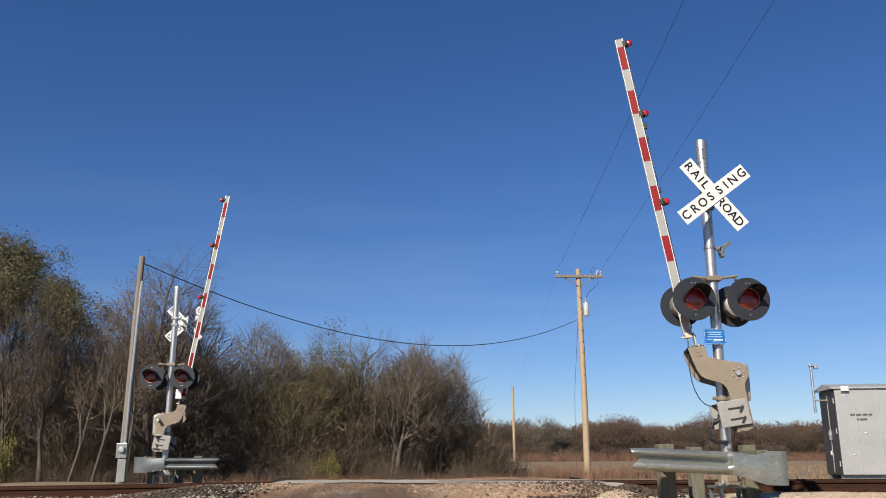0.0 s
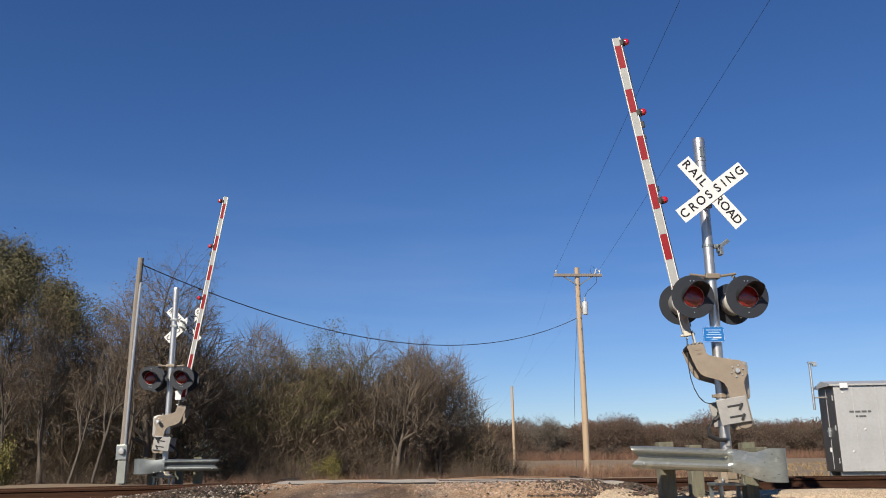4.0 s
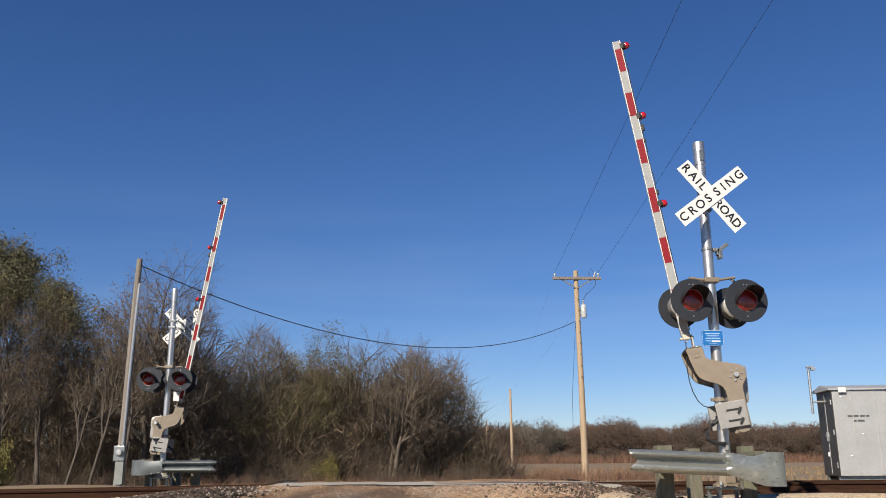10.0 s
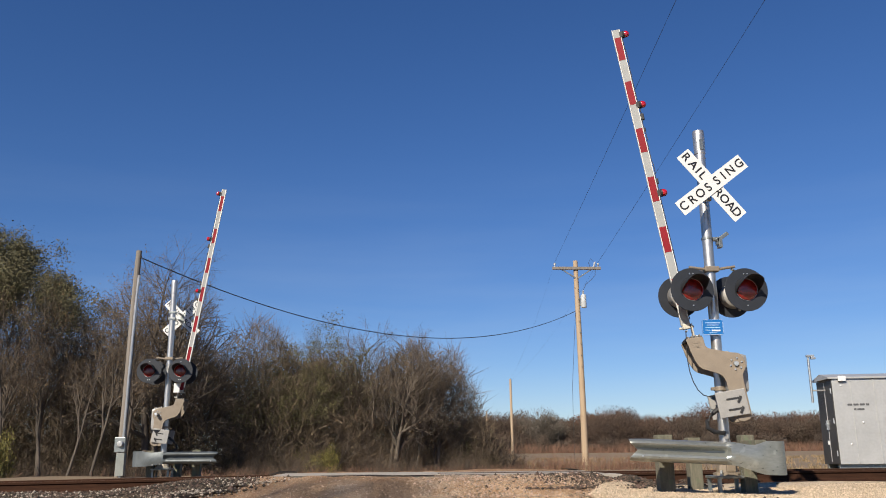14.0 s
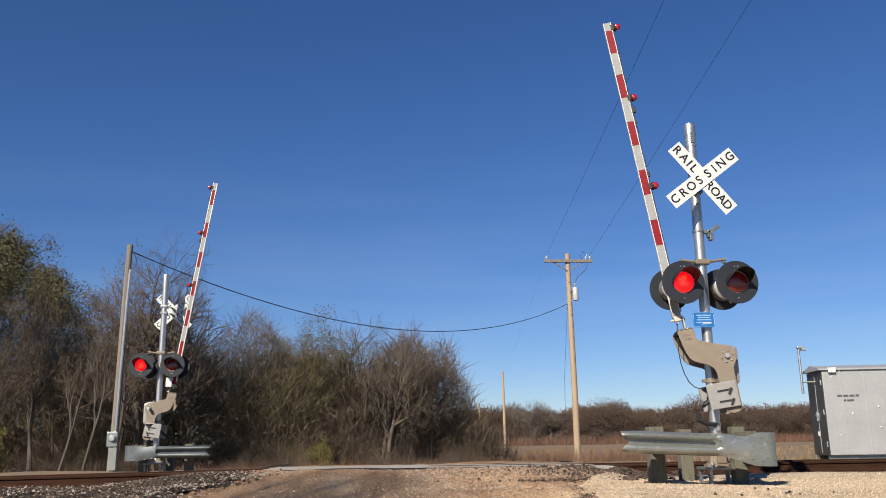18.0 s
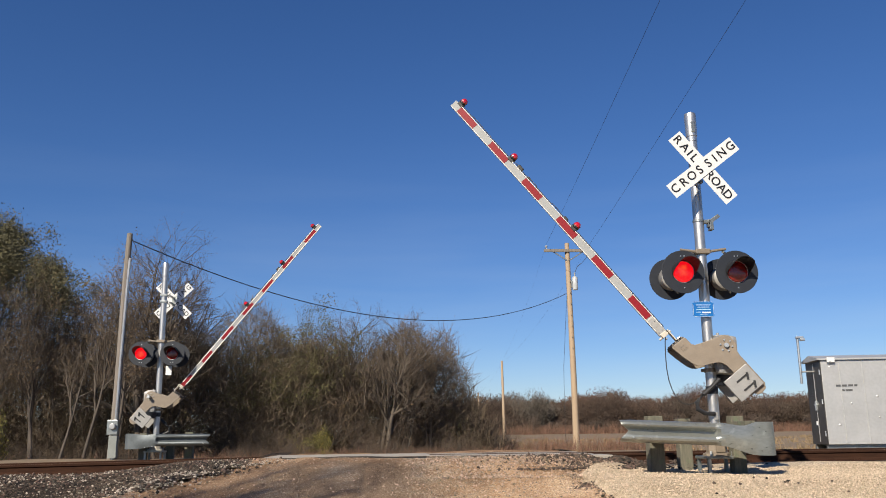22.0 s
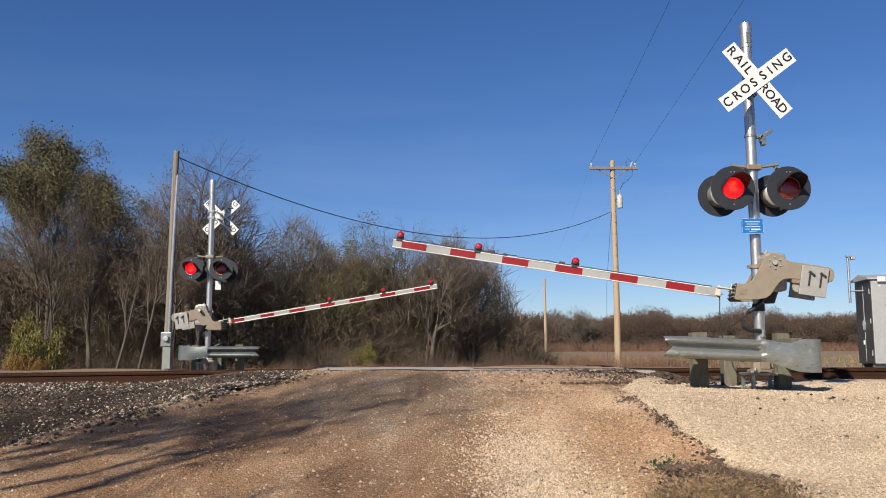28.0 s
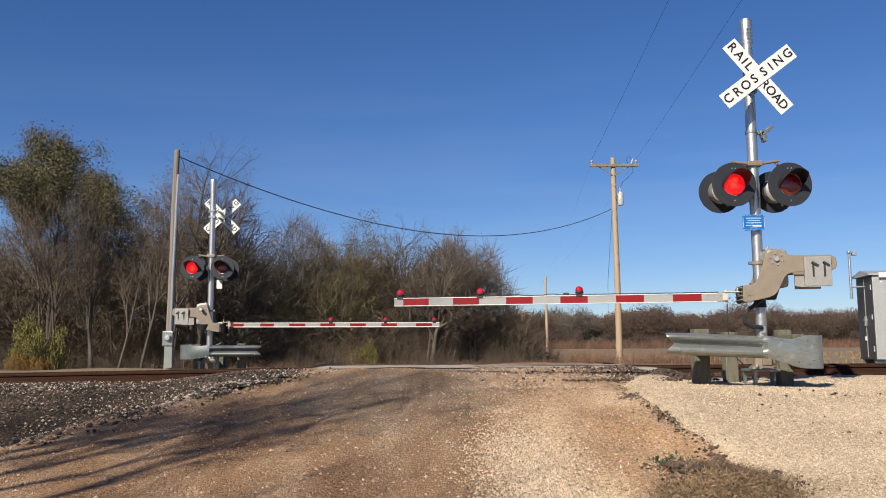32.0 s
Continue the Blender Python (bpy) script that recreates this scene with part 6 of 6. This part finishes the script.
q = np.stack([sr.normal(3.1, 0.7, 1700), sr.uniform(11.3, 14.35, 1700)], 1)
q[:, 0] -= 0.25 * (13 - q[:, 1])
scatter("ballast_stones", q, (0.01, 0.034), stone_dark, "dark loose stones between road and pad", "stones", lambda x, y: np.maximum(relief(x, y), -0.14) + 0.03, sr)
q = np.stack([sr.uniform(0.6, 3.6, 2600), sr.uniform(10.6, 14.3, 2600)], 1)
scatter("pale_stones", q, (0.007, 0.026), stone_rose, "pinkish stones where the road meets the crossing", "stones", lambda x, y: np.maximum(relief(x, y), -0.2) + 0.03, sr, 0.8, True)
p = np.stack([2.0 + 5.2 * sr.random(46000), 5.4 + 6.4 * sr.random(46000) ** 1.35], 1)
p = p[pad_keep(np.column_stack([p, p[:, 0]])) & (p[:, 0] < 0.62 * p[:, 1] + 0.4)]
pad_top = lambda x, y: relief(x, y) + bumps(x, y, 0.02) + 0.12 * smooth((x - pad_edge(y) + 0.2) / 0.3) - 0.04
scatter("limestone_chips", p, (0.005, 0.0145), stone_pale, "pale limestone chips on the pad", "gravel", pad_top, sr, 0.85, True)
p = np.stack([sr.normal(0.82, 0.27, 15000), 5.2 + 4.6 * sr.random(15000)], 1)
p = p[sr.random(len(p)) < np.clip(1.9 - np.abs(p[:, 1] - 6.6) / 1.35, 0.1, 1)]
scatter("road_gravel", p, (0.005, 0.016), stone_pale, "pale loose gravel on the road", "gravel", lambda x, y: ruts(x, y) + 0.024, sr, 0.85, True)
p = np.stack([sr.uniform(-4.3, 3.2, 36000), 5.0 + 9.2 * sr.random(36000) ** 1.4], 1)
p = p[(np.abs(p[:, 0]) < 0.56 * p[:, 1] + 0.3) & (sr.random(len(p)) < np.where(p[:, 0] > 0.2, 1.0, 0.28))]
p = p[road_keep(np.column_stack([p, p[:, 0]]))]
stone_mid = mat("road pebble", (0.37, 0.28, 0.2), (0.2, 0.145, 0.1), 14, 0.92, 0, 0.3, rand=0.7, island=True)
scatter("road_pebbles", p, (0.004, 0.018), stone_mid, "brown pebbles on the dirt road", "gravel", lambda x, y: ruts(x, y) + 0.024, sr, 0.8, True)
# debris line between road and pad
t = sr.random(900)
y = 5.2 + t * 6.4
ex = pad_edge(y)
p = np.stack([ex + sr.normal(-0.08, 0.08, len(y)), y], 1)
q = p[sr.random(len(p)) < 0.7] + sr.normal(0, 0.05, (1, 2))
blades("twig_litter", q, 0.035, 0.006, litter, "dark twigs and dead leaves along the pad's edge", "leaf litter", sr, 2.6, relief(q[:, 0], q[:, 1]) + 0.05)
q = p[(np.sin(p[:, 1] * 5.3) + np.sin(p[:, 1] * 2.1)) > 0.8][:70]
scatter("debris_stones", q, (0.02, 0.05), stone_dark, "larger dark stones along the pad's edge", "stones", lambda x, y: relief(x, y) + 0.03, sr)
scatter("debris_stones", p, (0.005, 0.022), stone_dark, "dark stones and clods along the pad's edge", "stones", lambda x, y: relief(x, y) + 0.035, sr)
q = np.stack([sr.normal(3.8, 0.2, 900), sr.uniform(13.5, 15.0, 900)], 1)
scatter("ballast_stones", q, (0.014, 0.045), stone_dark, "dark stones heaped over the panels' end", "stones", lambda x, y: -0.035 - 0.28 * np.abs(x - 3.78) - 0.1 * smooth((13.9 - y) / 0.6), sr)
# heap of straw, leaves and dark clods at the pad's near corner
def heap(n):
    u, v = sr.random(n), sr.random(n)
    x = 1.84 + 1.15 * u - 0.3 * v + sr.normal(0, 0.05, n)
    y = 6.98 - 0.85 * u - 0.85 * v + sr.normal(0, 0.06, n)
    return np.stack([x, y], 1)


top = lambda x, y: relief(x, y) + 0.05 + 0.06 * np.exp(-((x - 2.25) / 0.4) ** 2 - ((y - 6.6) / 0.5) ** 2)
p = heap(6000)
p = p[np.sin(p[:, 0] * 9) + np.sin(p[:, 1] * 8 + 1) > -0.9]
blades("dead_grass", p, 0.024, 0.008, straw, "flattened dead grass and straw by the road", "grass", sr, 5.5, top(p[:, 0], p[:, 1]) + 0.02)
w = sr.random(1500)
p = np.stack([1.95 + 1.0 * w + sr.normal(0, 0.1, 1500), 7.12 - 0.9 * w + sr.normal(0, 0.1, 1500)], 1)
blades("dead_stems", p, 0.045, 0.007, litter, "dark dead weed stems by the road", "weeds", sr, 1.7, top(p[:, 0], p[:, 1]) + 0.02)
p = heap(800)
V, F = leaf_cards(np.column_stack([p, top(p[:, 0], p[:, 1]) + 0.05 * sr.random(len(p))]), 0.03, sr)
tagged(new("leaf_litter", fast("leaf_litter", V, F, litter)), "dry brown leaf litter on the road's edge", "leaf litter", kind="stuff")
w = sr.random(420)
p = np.stack([1.86 + 1.1 * w + sr.normal(0, 0.07, 420), 7.12 - 0.9 * w + sr.normal(0, 0.08, 420)], 1)
scatter("debris_stones", p, (0.009, 0.045), stone_dark, "dark clods along the heap of straw", "stones", top, sr)
scatter("debris_stones", heap(110), (0.008, 0.03), stone_dark, "dark clods in the straw", "stones", top, sr)
scatter("debris_stones", heap(350), (0.005, 0.016), stone_pale, "pale stones in the straw", "stones", top, sr)
p = np.stack([sr.uniform(2.5, 5.0, 40), sr.uniform(6.5, 10.0, 40)], 1)
scatter("stray_stones", p, (0.012, 0.03), stone_dark, "few dark stones strewn over the pad", "stones", lambda x, y: relief(x, y) + 0.08, sr)
p = np.array([[1.86, 7.12]]) + sr.normal(0, 1, (40, 2)) * np.array([0.10, 0.05])
V, F = leaf_cards(np.column_stack([p, top(p[:, 0], p[:, 1]) + 0.03 + 0.05 * sr.random(40)]), 0.042, sr)
tagged(new("weed", fast("weed", V, F, weed_green)), "small green weeds among the stones", "weeds", kind="stuff")


# ---- motion ----
NEAR_ANGLES = ((0, 81.3), (18.6, 81.3), (18.8, 80.7), (19, 79.3), (19.5, 73.4), (20, 68.8), (21, 60.1), (22, 51.4), (23, 43.1), (24, 35.4), (25, 28.0), (25.5, 24.4), (26.5, 18.0), (27.5, 12.3), (28, 9.9), (28.5, 8.2), (29, 6.2), (29.5, 4.5), (30, 3.0), (30.5, 1.6), (31, 0.1), (32, 0.1))
FAR_ANGLES = ((0, 81.5), (18.7, 81.5), (19, 80.1), (19.5, 76.0), (20, 71.4), (21, 61.3), (22, 51.5), (23, 42.6), (24, 34.3), (25, 26.7), (25.5, 23.3), (26.5, 17.3), (27.5, 12.0), (28, 9.8), (29, 6.0), (30, 4.2), (30.5, 2.9), (31, -0.1), (32, -0.2))


def motions():
    for (arm, rest), angles in zip(ARMS, (NEAR_ANGLES, FAR_ANGLES)):
        walk(arm, [(t, rest @ pose(0, 0, 0, 0, -a, 0)) for t, a in angles])
    for (hang, hx, hz), (arm, rest), angles in zip(HANGS, ARMS, (NEAR_ANGLES, FAR_ANGLES)):
        walk(hang, [(t, Matrix.Translation((rest @ pose(0, 0, 0, 0, -a, 0) @ pose(hx, 0, hz)).translation)) for t, a in angles])
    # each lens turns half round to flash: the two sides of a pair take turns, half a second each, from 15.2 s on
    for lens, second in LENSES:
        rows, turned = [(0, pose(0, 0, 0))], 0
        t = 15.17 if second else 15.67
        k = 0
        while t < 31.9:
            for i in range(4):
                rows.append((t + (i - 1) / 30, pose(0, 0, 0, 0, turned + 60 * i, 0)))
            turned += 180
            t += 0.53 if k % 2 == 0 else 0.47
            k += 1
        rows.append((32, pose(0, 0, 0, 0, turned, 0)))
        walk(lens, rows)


motions()
